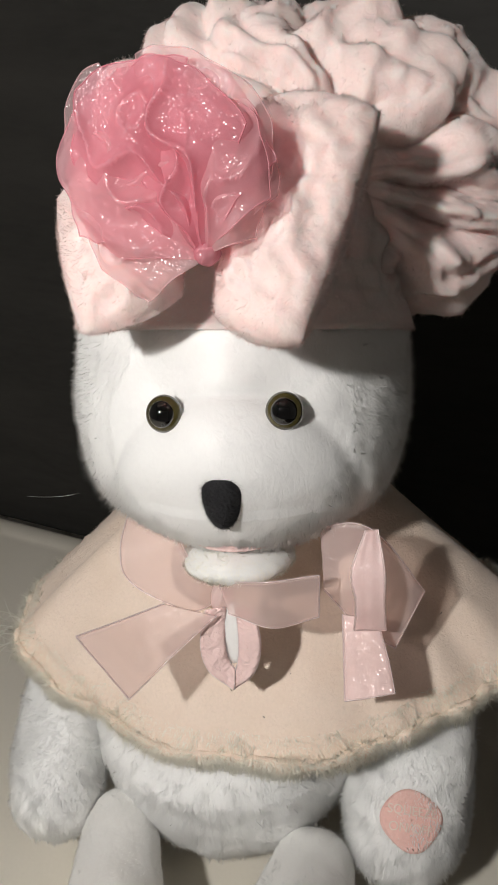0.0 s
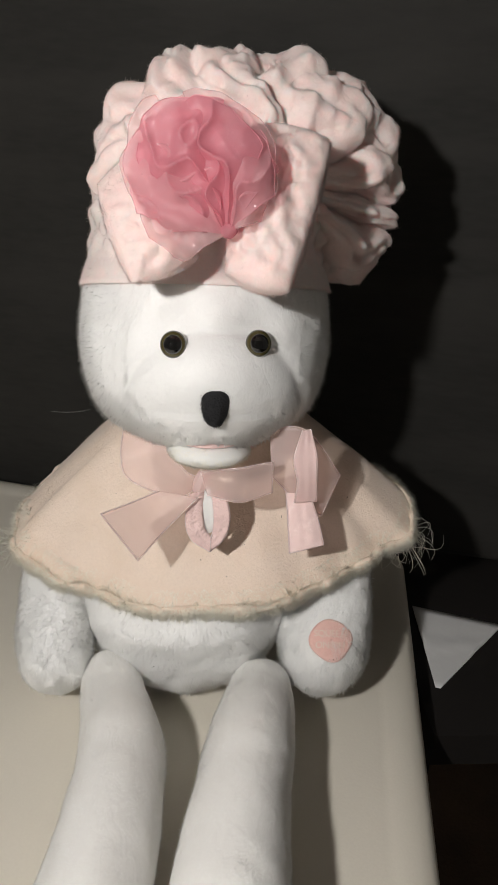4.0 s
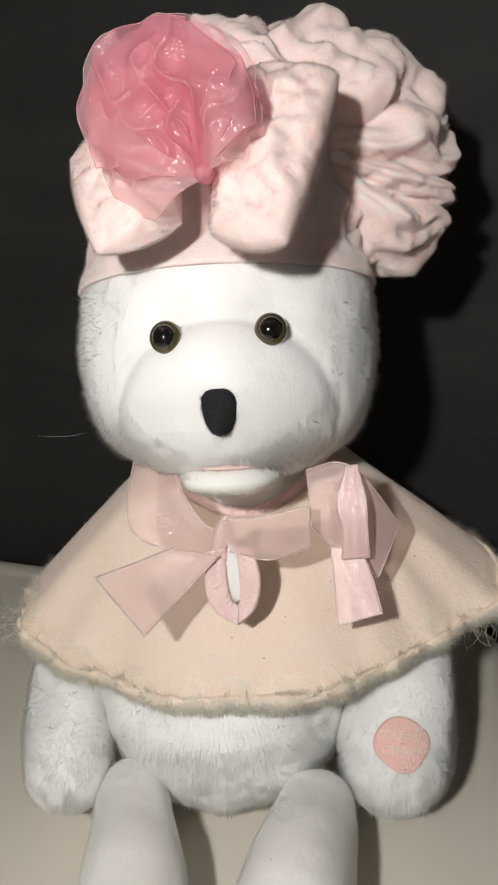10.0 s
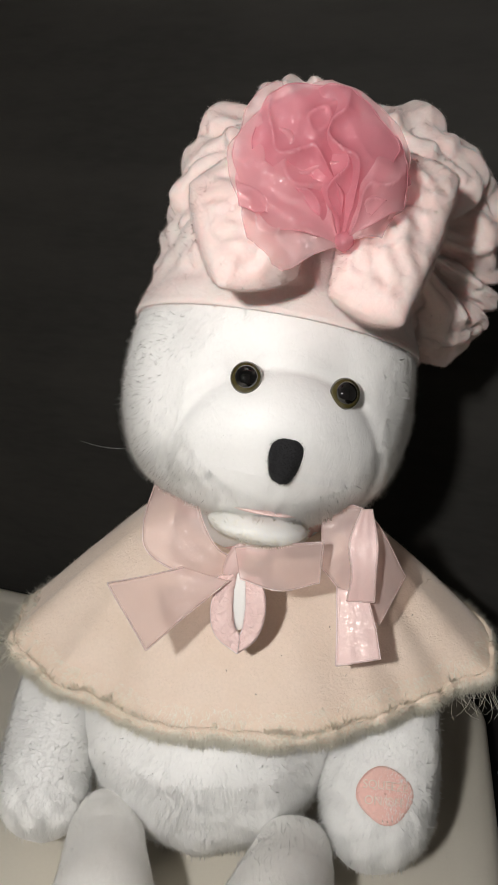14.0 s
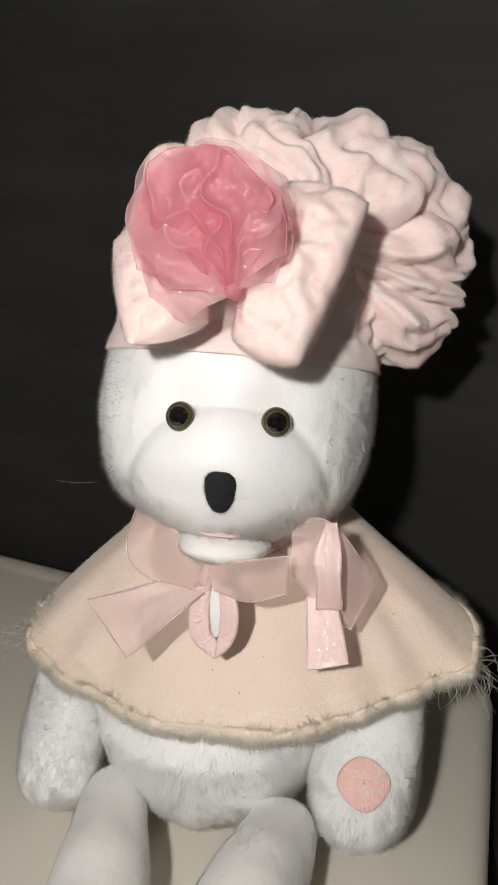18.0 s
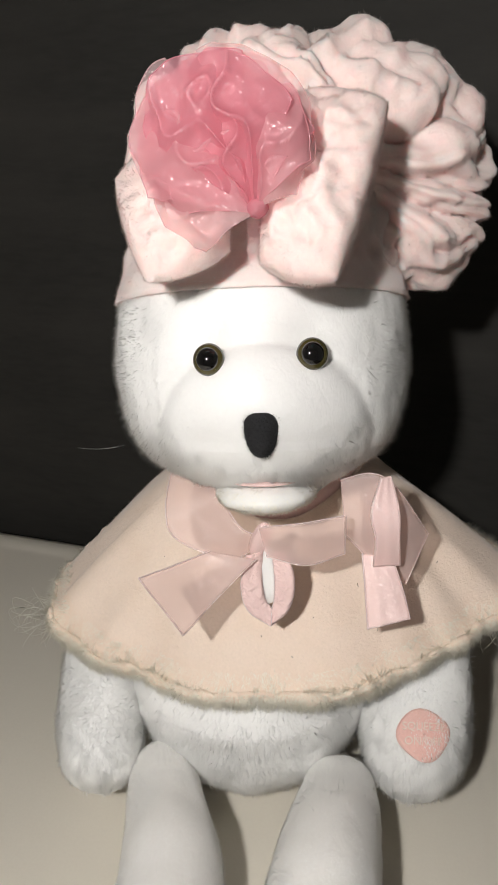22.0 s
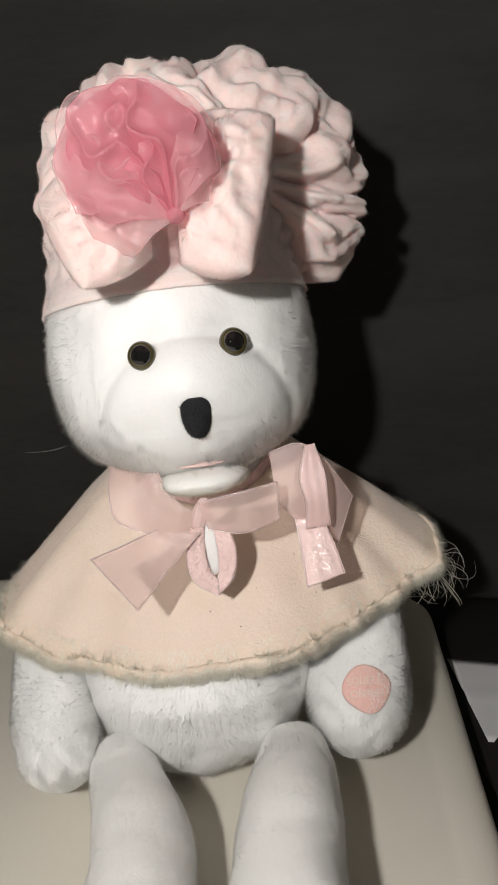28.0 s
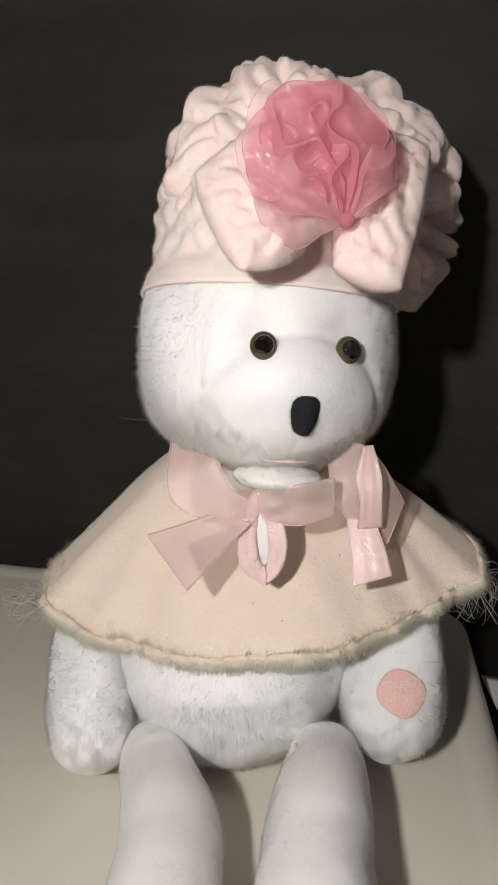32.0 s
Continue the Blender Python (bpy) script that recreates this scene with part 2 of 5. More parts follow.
# how the torch is held: seconds, metres to the camera's left, above it, before it
TORCH_ROWS = [(0, 0.20, 0.055, -0.15), (3.5, 0.20, 0.055, -0.15), (5.5, 0.095, 0.055, -0.15), (9, 0.095, 0.055, -0.15), (10, 0.115, 0.055, -0.15), (14.5, 0.115, 0.055, -0.15),
              (20.5, 0.09, 0.055, -0.15), (22.5, 0.12, 0.055, -0.15), (24.5, 0.14, 0.055, -0.15), (26.5, 0.13, 0.055, -0.15), (32, 0.125, 0.055, -0.15)]


# ---- materials ----
def material(name, colour, rough=0.8, grain=400.0, stain=12.0, vary=0.08, bump=0.15, depth=0.001, sheen=0.0,
             metal=0.0, spec=0.5, stretch=(1, 1, 1), second=None, amount=0.0, coat=0.0):
    """A surface with fine grain, broad stains and relief; second is the colour of the stains."""
    m = bpy.data.materials.new(name)
    m.use_nodes = True
    nt = m.node_tree
    b = nt.nodes["Principled BSDF"]
    b.inputs["Roughness"].default_value = rough
    b.inputs["Metallic"].default_value = metal
    b.inputs["Specular IOR Level"].default_value = spec
    b.inputs["Coat Weight"].default_value = coat
    if sheen:
        b.inputs["Sheen Weight"].default_value = sheen
        b.inputs["Sheen Roughness"].default_value = 0.4
    co = nt.nodes.new("ShaderNodeTexCoord")
    mp = nt.nodes.new("ShaderNodeMapping")
    mp.inputs["Scale"].default_value = stretch
    nt.links.new(co.outputs["Object"], mp.inputs["Vector"])
    fine = nt.nodes.new("ShaderNodeTexNoise")
    fine.inputs["Scale"].default_value, fine.inputs["Detail"].default_value = grain, 4
    broad = nt.nodes.new("ShaderNodeTexNoise")
    broad.inputs["Scale"].default_value, broad.inputs["Detail"].default_value = stain, 5
    nt.links.new(mp.outputs[0], fine.inputs["Vector"])
    nt.links.new(mp.outputs[0], broad.inputs["Vector"])
    dark = nt.nodes.new("ShaderNodeMix")
    dark.data_type = "RGBA"
    dark.inputs[6].default_value = (*[c * (1 - vary) for c in colour], 1)
    dark.inputs[7].default_value = (*[min(c * (1 + vary), 1) for c in colour], 1)
    nt.links.new(fine.outputs["Fac"], dark.inputs[0])
    out = dark.outputs[2]
    if second:
        ramp = nt.nodes.new("ShaderNodeMapRange")
        ramp.inputs[1].default_value, ramp.inputs[2].default_value = 0.45, 0.75
        ramp.inputs[4].default_value = amount
        nt.links.new(broad.outputs["Fac"], ramp.inputs[0])
        two = nt.nodes.new("ShaderNodeMix")
        two.data_type = "RGBA"
        two.inputs[7].default_value = (*second, 1)
        nt.links.new(ramp.outputs[0], two.inputs[0])
        nt.links.new(out, two.inputs[6])
        out = two.outputs[2]
    nt.links.new(out, b.inputs["Base Color"])
    if bump:
        bp = nt.nodes.new("ShaderNodeBump")
        bp.inputs["Strength"].default_value, bp.inputs["Distance"].default_value = bump, depth
        nt.links.new(fine.outputs["Fac"], bp.inputs["Height"])
        nt.links.new(bp.outputs[0], b.inputs["Normal"])
    return m


def clumped(m, scale, stretch, strength, depth, rough):
    """Coarse soft clumps of plush, drawn out along the nap, with a silky shine, laid under the fine grain of m."""
    nt = m.node_tree
    b = nt.nodes["Principled BSDF"]
    co, mp, tex, bp = (nt.nodes.new("ShaderNode" + k) for k in ("TexCoord", "Mapping", "TexNoise", "Bump"))
    mp.inputs["Scale"].default_value = stretch
    tex.inputs["Scale"].default_value, tex.inputs["Detail"].default_value, tex.inputs["Distortion"].default_value = scale, 3, 1.2
    bp.inputs["Strength"].default_value, bp.inputs["Distance"].default_value = strength, depth
    nt.links.new(co.outputs["Object"], mp.inputs["Vector"])
    nt.links.new(mp.outputs[0], tex.inputs["Vector"])
    nt.links.new(tex.outputs["Fac"], bp.inputs["Height"])
    if b.inputs["Normal"].is_linked:
        nt.links.new(b.inputs["Normal"].links[0].from_socket, bp.inputs["Normal"])
    nt.links.new(bp.outputs[0], b.inputs["Normal"])
    b.inputs["Roughness"].default_value = rough
    return m


def organza(name, colour, clear, tint, rough=0.18, gloss=0.3, weave=1800.0, spread=0.8):
    """Sheer woven cloth: part clear and tinted, part lit through, with shiny threads that each glint their own way."""
    m = bpy.data.materials.new(name)
    m.use_nodes = True
    nt = m.node_tree
    nt.nodes.remove(nt.nodes["Principled BSDF"])
    co, cell, geo = (nt.nodes.new("ShaderNode" + k) for k in ("TexCoord", "TexVoronoi", "NewGeometry"))
    cell.inputs["Scale"].default_value = weave
    nt.links.new(co.outputs["Object"], cell.inputs["Vector"])
    off, add, unit = (nt.nodes.new("ShaderNodeVectorMath") for k in range(3))
    off.operation, add.operation, unit.operation = "MULTIPLY_ADD", "ADD", "NORMALIZE"
    off.inputs[1].default_value, off.inputs[2].default_value = (spread,) * 3, (-0.5 * spread,) * 3
    nt.links.new(cell.outputs["Color"], off.inputs[0])
    nt.links.new(off.outputs[0], add.inputs[0])
    nt.links.new(geo.outputs["Normal"], add.inputs[1])
    nt.links.new(add.outputs[0], unit.inputs[0])
    dif, tra, clr, glo = (nt.nodes.new("ShaderNodeBsdf" + k) for k in ("Diffuse", "Translucent", "Transparent", "Glossy"))
    for n in (dif, tra):
        n.inputs["Color"].default_value = (*colour, 1)
    clr.inputs["Color"].default_value = (*tint, 1)
    glo.inputs["Color"].default_value = (*[gloss * (0.8 + 0.2 * c) for c in colour], 1)
    glo.inputs["Roughness"].default_value = rough
    nt.links.new(unit.outputs[0], glo.inputs["Normal"])
    cloth, sheer = nt.nodes.new("ShaderNodeMixShader"), nt.nodes.new("ShaderNodeMixShader")
    lit = nt.nodes.new("ShaderNodeAddShader")
    cloth.inputs[0].default_value, sheer.inputs[0].default_value = 0.25, clear
    nt.links.new(dif.outputs[0], cloth.inputs[1])
    nt.links.new(tra.outputs[0], cloth.inputs[2])
    nt.links.new(cloth.outputs[0], sheer.inputs[1])
    nt.links.new(clr.outputs[0], sheer.inputs[2])
    nt.links.new(sheer.outputs[0], lit.inputs[0])
    nt.links.new(glo.outputs[0], lit.inputs[1])
    nt.links.new(lit.outputs[0], nt.nodes["Material Output"].inputs[0])
    return m


def fibre(name, colour, shine=0.08, rough=0.35):
    """Fine threads: lit from both sides, with a little shine."""
    m = bpy.data.materials.new(name)
    m.use_nodes = True
    nt = m.node_tree
    nt.nodes.remove(nt.nodes["Principled BSDF"])
    co, tex, mixc = nt.nodes.new("ShaderNodeTexCoord"), nt.nodes.new("ShaderNodeTexNoise"), nt.nodes.new("ShaderNodeMix")
    tex.inputs["Scale"].default_value = 45
    nt.links.new(co.outputs["Object"], tex.inputs["Vector"])
    mixc.data_type = "RGBA"
    mixc.inputs[6].default_value, mixc.inputs[7].default_value = (*[c * 0.93 for c in colour], 1), (*[min(1, c * 1.05) for c in colour], 1)
    nt.links.new(tex.outputs["Fac"], mixc.inputs[0])
    dif, tra, glo = (nt.nodes.new("ShaderNodeBsdf" + k) for k in ("Diffuse", "Translucent", "Glossy"))
    for n in (dif, tra):
        nt.links.new(mixc.outputs[2], n.inputs["Color"])
    glo.inputs["Roughness"].default_value = rough
    a, b = nt.nodes.new("ShaderNodeMixShader"), nt.nodes.new("ShaderNodeMixShader")
    a.inputs[0].default_value, b.inputs[0].default_value = 0.5, shine
    nt.links.new(dif.outputs[0], a.inputs[1])
    nt.links.new(tra.outputs[0], a.inputs[2])
    nt.links.new(a.outputs[0], b.inputs[1])
    nt.links.new(glo.outputs[0], b.inputs[2])
    nt.links.new(b.outputs[0], nt.nodes["Material Output"].inputs[0])
    return m


FUR = material("white_plush", (0.93, 0.93, 0.915), 0.75, 700, 30, 0.03, 0.06, 0.0008, 0.35, second=(0.88, 0.88, 0.875), amount=0.5)
clumped(FUR, 330, (1, 1, 0.6), 0.20, 0.0012, 0.5)
PILE = fibre("white_pile", (1.0, 1.0, 0.985), 0.05, 0.35)
LEG = material("white_velour", (0.90, 0.89, 0.865), 0.8, 900, 35, 0.04, 0.10, 0.0008, 0.3, second=(0.82, 0.805, 0.765), amount=0.45)
clumped(LEG, 130, (1, 0.6, 1), 0.16, 0.0035, 0.6)
PINK = material("pink_plush", (0.94, 0.765, 0.735), 0.85, 500, 30, 0.05, 0.08, 0.001, 0.5, second=(0.95, 0.80, 0.775), amount=0.6)
PINKPILE = fibre("pink_pile", (0.97, 0.815, 0.785), 0.04)
clumped(PINK, 300, (1, 1, 1), 0.18, 0.0012, 0.7)
SATIN = material("pink_satin", (0.90, 0.66, 0.63), 0.30, 500, 60, 0.05, 0.25, 0.0008, 0.2)
clumped(SATIN, 330, (1, 1, 1), 0.7, 0.0016, 0.28)
FELT = material("peach_fleece", (0.90, 0.75, 0.635), 0.95, 900, 60, 0.07, 0.18, 0.0009, 0.45, second=(0.86, 0.70, 0.57), amount=0.7)
FELTPILE = fibre("peach_fuzz", (0.95, 0.80, 0.69), 0.03)
clumped(FELT, 420, (1, 1, 1), 0.34, 0.0012, 0.9)
FRINGE = fibre("fringe_thread", (1.0, 0.96, 0.87), 0.05)
for soft, reach in ((FUR, (1, 1, 1)), (PINK, (1, 0.45, 0.40))):
    b = soft.node_tree.nodes["Principled BSDF"]
    b.inputs["Subsurface Weight"].default_value, b.inputs["Subsurface Scale"].default_value = 0.4, 0.005
    b.inputs["Subsurface Radius"].default_value = reach
BLACK = material("black_felt", (0.014, 0.014, 0.016), 0.85, 900, 60, 0.3, 0.8, 0.0012, 0.05)
IRIS = material("olive_iris", (0.060, 0.050, 0.016), 0.12, 600, 200, 0.25, 0, coat=1.0)
PUPIL = material("black_pupil", (0.004, 0.004, 0.004), 0.05, 300, 40, 0.1, 0, coat=1.0)
PATCH = material("coral_patch", (0.86, 0.54, 0.48), 0.8, 900, 90, 0.1, 0.5, 0.0008, 0.2, second=(0.82, 0.55, 0.49), amount=0.6)
STITCH = material("stitching", (0.84, 0.70, 0.62), 0.6, 900, 90, 0.1, 0.2)
TABLE = material("cream_plastic", (0.74, 0.695, 0.605), 0.45, 700, 9, 0.03, 0.12, 0.0006, second=(0.67, 0.625, 0.545), amount=0.5)
PANEL = material("dark_board", (0.0250, 0.0240, 0.0218), 0.72, 70, 7, 0.28, 0.06, 0.001, spec=0.22, stretch=(1, 1, 4), second=(0.040, 0.0375, 0.034), amount=0.85)
DARKLINT = material("dark_lint", (0.20, 0.14, 0.10), 0.9, 300, 20, 0.1, 0.1)
PAPER = material("white_paper", (0.72, 0.72, 0.72), 0.75, 300, 20, 0.02, 0.1, 0.0005)
CARPET = material("brown_carpet", (0.10, 0.065, 0.04), 0.95, 200, 8, 0.25, 0.5, 0.003, second=(0.05, 0.035, 0.025), amount=0.8)
PAINT = material("wall_paint", (0.80, 0.78, 0.75), 0.8, 60, 2, 0.03, 0.1, second=(0.66, 0.64, 0.60), amount=0.4)
SHEER = organza("sheer_ribbon", (0.92, 0.76, 0.735), 0.68, (0.97, 0.925, 0.915), 0.25, 0.045, 2800, 0.7)
SATINRIB = organza("satin_ribbon", (0.98, 0.81, 0.79), 0.35, (0.97, 0.88, 0.88), 0.25, 0.09, 2800, 0.65)
VEIL = organza("rose_veil", (0.88, 0.63, 0.64), 0.72, (0.97, 0.88, 0.89), 0.28, 0.045, 2800, 0.8)
ROSE = organza("rose_organza", (0.86, 0.48, 0.53), 0.64, (0.95, 0.79, 0.82), 0.28, 0.045, 2800, 0.8)
ROSECORE = organza("rose_core", (0.84, 0.38, 0.45), 0.60, (0.94, 0.74, 0.78), 0.28, 0.045, 2800, 0.8)
EDGE = fibre("selvedge_thread", (0.97, 0.84, 0.83), 0.15, 0.30)


ORIGIN = {}
# how far each stuffed body is pressed out of its cut shape: middle, three rows of stretch, shift
BODY_PRESS = ((-0.0089, 0.2662, 0.0469), ((0.9959, -0.0483, 0.0358), (-0.0101, 1.0206, -0.0064), (0.0293, -0.1917, 1.2), (-0.0011, 0.0125, 0.0128)))
HEAD_PRESS = ((-0.0012, 0.3324, 0.2275), ((0.8026, 0.0359, -0.0382), (-0.0177, 0.7469, -0.0835), (0.0316, 0.1518, 0.8078), (0.0005, -0.0289, 0.0242)))
PRESS = {}


def pressed(v, how):
    """Points of the cut shape, laid where the stuffed one has them."""
    v = np.asarray(v, float)
    if how is None:
        return v
    mid, rows = np.array(how[0]), np.array(how[1])
    return (v - mid) @ rows[:3] + rows[3] + mid


def thing(name, at, label, category, group="", press=None):
    ob = new(name)
    PRESS[ob] = press
    ob.empty_display_size = 0.02
    ob.location = at
    ORIGIN[ob] = Vector(at)
    return tagged(ob, label, category, group)


def mesh(name, verts, faces, mat, smooth=True):
    me = bpy.data.meshes.new(name)
    me.from_pydata(np.asarray(verts, float).tolist(), [], [tuple(f) for f in faces])
    if smooth:
        me.polygons.foreach_set("use_smooth", [True] * len(me.polygons))
    me.materials.append(mat)
    me.update()
    return me


def part(name, data, mat, parent, label="", origin=None, kind="", smooth=True, press=None):
    """Links verts and faces as one mesh object under a thing or a part."""
    at = Vector(origin) if origin is not None else ORIGIN[parent]
    how = press or PRESS.get(parent)
    verts = pressed(data[0], how) - np.array(at)
    me = mesh(name, verts, data[1], mat, smooth)
    if len(data) > 2:
        lie = data[2] if how is None else data[2] @ np.linalg.inv(np.array(how[1])[:3]).T
        me.normals_split_custom_set_from_vertices((lie / np.linalg.norm(lie, axis=1)[:, None]).tolist())
    ob = new(name, me)
    ob.parent = parent
    ob.location = at - ORIGIN[parent]
    ORIGIN[ob], PRESS[ob] = at, how
    return tagged(ob, label, kind=kind)


def setting(name, data, mat, label, kind="structure", smooth=False):
    ob = new(name, mesh(name, data[0], data[1], mat, smooth))
    ORIGIN[ob] = Vector((0, 0, 0))
    return tagged(ob, label, kind=kind)


def turn(rx=0.0, ry=0.0, rz=0.0):
    return np.array(Euler([radians(a) for a in (rx, ry, rz)]).to_matrix())


def wave(p, scale, seed=0.0):
    """Smooth noise at each of many points."""
    return np.array([noise.noise(Vector((x * scale + seed, y * scale - seed, z * scale + 2 * seed))) for x, y, z in p])


def grid_faces(rows, cols, wrap=False):
    f = []
    for i in range(rows - 1):
        for j in range(cols if wrap else cols - 1):
            k = (j + 1) % cols
            f.append((i * cols + j, i * cols + k, (i + 1) * cols + k, (i + 1) * cols + j))
    return f


def ball(centre, radii, r=None, n=72, rows=48, shape=None):
    """A closed round body; shape(unit, place) may move its skin. Poles lie along its own z."""
    r = np.eye(3) if r is None else r
    th = np.linspace(0, math.pi, rows)
    ph = np.linspace(0, 2 * math.pi, n, endpoint=False)
    t, p = np.meshgrid(th, ph, indexing="ij")
    unit = np.stack([np.sin(t) * np.cos(p), np.sin(t) * np.sin(p), np.cos(t)], -1).reshape(-1, 3)
    loc = unit * np.array(radii)
    if shape:
        loc = shape(unit, loc)
    return loc @ np.asarray(r).T + np.array(centre), [tuple(reversed(q)) for q in grid_faces(rows, n, True)]


def spline(points, n):
    """Catmull-Rom through rows of numbers."""
    p = np.asarray(points, float)
    p = np.vstack([2 * p[0] - p[1], p, 2 * p[-1] - p[-2]])
    out = []
    for s in np.linspace(0, len(p) - 3 - 1e-9, n):
        i, u = int(s), s - int(s)
        a, b, c, d = p[i:i + 4]
        out.append(0.5 * (2 * b + (c - a) * u + (2 * a - 5 * b + 4 * c - d) * u * u + (3 * b - a - 3 * c + d) * u ** 3))
    return np.array(out)


def limb(points, n=28, rows=40, flat=1.0, lump=0.0, seed=0.0, up=(0, 0, 1)):
    """A stuffed limb along a line: rows of x, y, z and radius, round at both ends; flat: its height over its width."""
    line = spline(points, rows)
    c, r = line[:, :3], line[:, 3]
    s = np.linspace(0, 1, rows)
    d = np.gradient(c, axis=0)
    d /= np.linalg.norm(d, axis=1)[:, None]
    length = np.linalg.norm(np.diff(c, axis=0), axis=1).sum()
    end = np.minimum(1, np.minimum(s * length / r, (1 - s) * length / r))
    r = r * np.sqrt(np.clip(1 - (1 - end) ** 2, 0.0004, 1))
    side = np.cross(d, np.array(up, float))
    side /= np.linalg.norm(side, axis=1)[:, None]
    top = np.cross(side, d)
    a = np.linspace(0, 2 * math.pi, n, endpoint=False)
    v = (c[:, None] + r[:, None, None] * (np.cos(a)[None, :, None] * side[:, None] + flat * np.sin(a)[None, :, None] * top[:, None])).reshape(-1, 3)
    if lump:
        out = v - np.repeat(c, n, 0)
        out /= np.linalg.norm(out, axis=1)[:, None] + 1e-9
        v = v + out * (lump * (1.3 * wave(v, 42, seed) + 0.5 * wave(v, 120, seed)))[:, None]
    f = grid_faces(rows, n, True)
    f += [tuple(range(n))[::-1], tuple((rows - 1) * n + i for i in range(n))]
    return v, f


def sheet(g, thick, wrap=False):
    """A cloth of real thickness from a grid of places (rows, columns, 3)."""
    g = np.asarray(g, float)
    rows, cols = g.shape[:2]
    du = np.gradient(g, axis=0)
    dv = (np.roll(g, -1, 1) - np.roll(g, 1, 1)) if wrap else np.gradient(g, axis=1)
    nn = np.cross(du, dv)
    nn /= np.linalg.norm(nn, axis=2)[..., None] + 1e-12
    v = np.vstack([(g + nn * thick / 2).reshape(-1, 3), (g - nn * thick / 2).reshape(-1, 3)])
    f = grid_faces(rows, cols, wrap)
    k = rows * cols
    f = f + [tuple(k + i for i in reversed(q)) for q in f]
    for j in range(cols if wrap else cols - 1):
        a, b = j, (j + 1) % cols
        f += [(b, a, k + a, k + b)]
        a, b = (rows - 1) * cols + j, (rows - 1) * cols + (j + 1) % cols
        f += [(a, b, k + b, k + a)]
    if not wrap:
        for i in range(rows - 1):
            a, b = i * cols, (i + 1) * cols
            f += [(a, b, k + b, k + a)]
            a, b = a + cols - 1, b + cols - 1
            f += [(b, a, k + a, k + b)]
    return v, f


def strip(edge_a, edge_b, n=48, m=15, thick=0.0004, ripple=0.0007, seed=0.0):
    """A ribbon between two edge lines."""
    a, b = spline(edge_a, n), spline(edge_b, n)
    w = np.linspace(0, 1, m)[None, :, None]
    g = a[:, None] * (1 - w) + b[:, None] * w
    flat = g.reshape(-1, 3)
    across = np.repeat(np.linspace(0, 1, m)[None], n, 0).ravel()
    lift = ripple * (wave(flat, 70, seed) + 0.12 * wave(flat, 260, seed) + 0.10 * np.sin(2 * math.pi * 2.3 * across + 2 * seed))
    g = (flat + np.array([0, -1, 0.2]) * lift[:, None]).reshape(n, m, 3)
    return sheet(g, thick), [g[:, 0], g[:, -1], g[-1]]


def ribbon(name, woven, mat, parent, label=""):
    """A sheer piece of cloth with a fine bright thread along its edges."""
    ob = part(name, woven[0], mat, parent, label)
    for line in woven[1]:
        part("edge", cord(line, 0.00028), EDGE, ob)
    return ob


def cord(line, r):
    d = np.gradient(line, axis=0)
    d /= np.linalg.norm(d, axis=1)[:, None] + 1e-12
    s = np.cross(d, [0.3, 0.2, 0.9])
    s /= np.linalg.norm(s, axis=1)[:, None] + 1e-12
    t = np.cross(d, s)
    a = np.linspace(0, 2 * math.pi, 5, endpoint=False)
    g = line[:, None] + r * (np.cos(a)[None, :, None] * s[:, None] + np.sin(a)[None, :, None] * t[:, None])
    return g.reshape(-1, 3), grid_faces(len(line), 5, True)


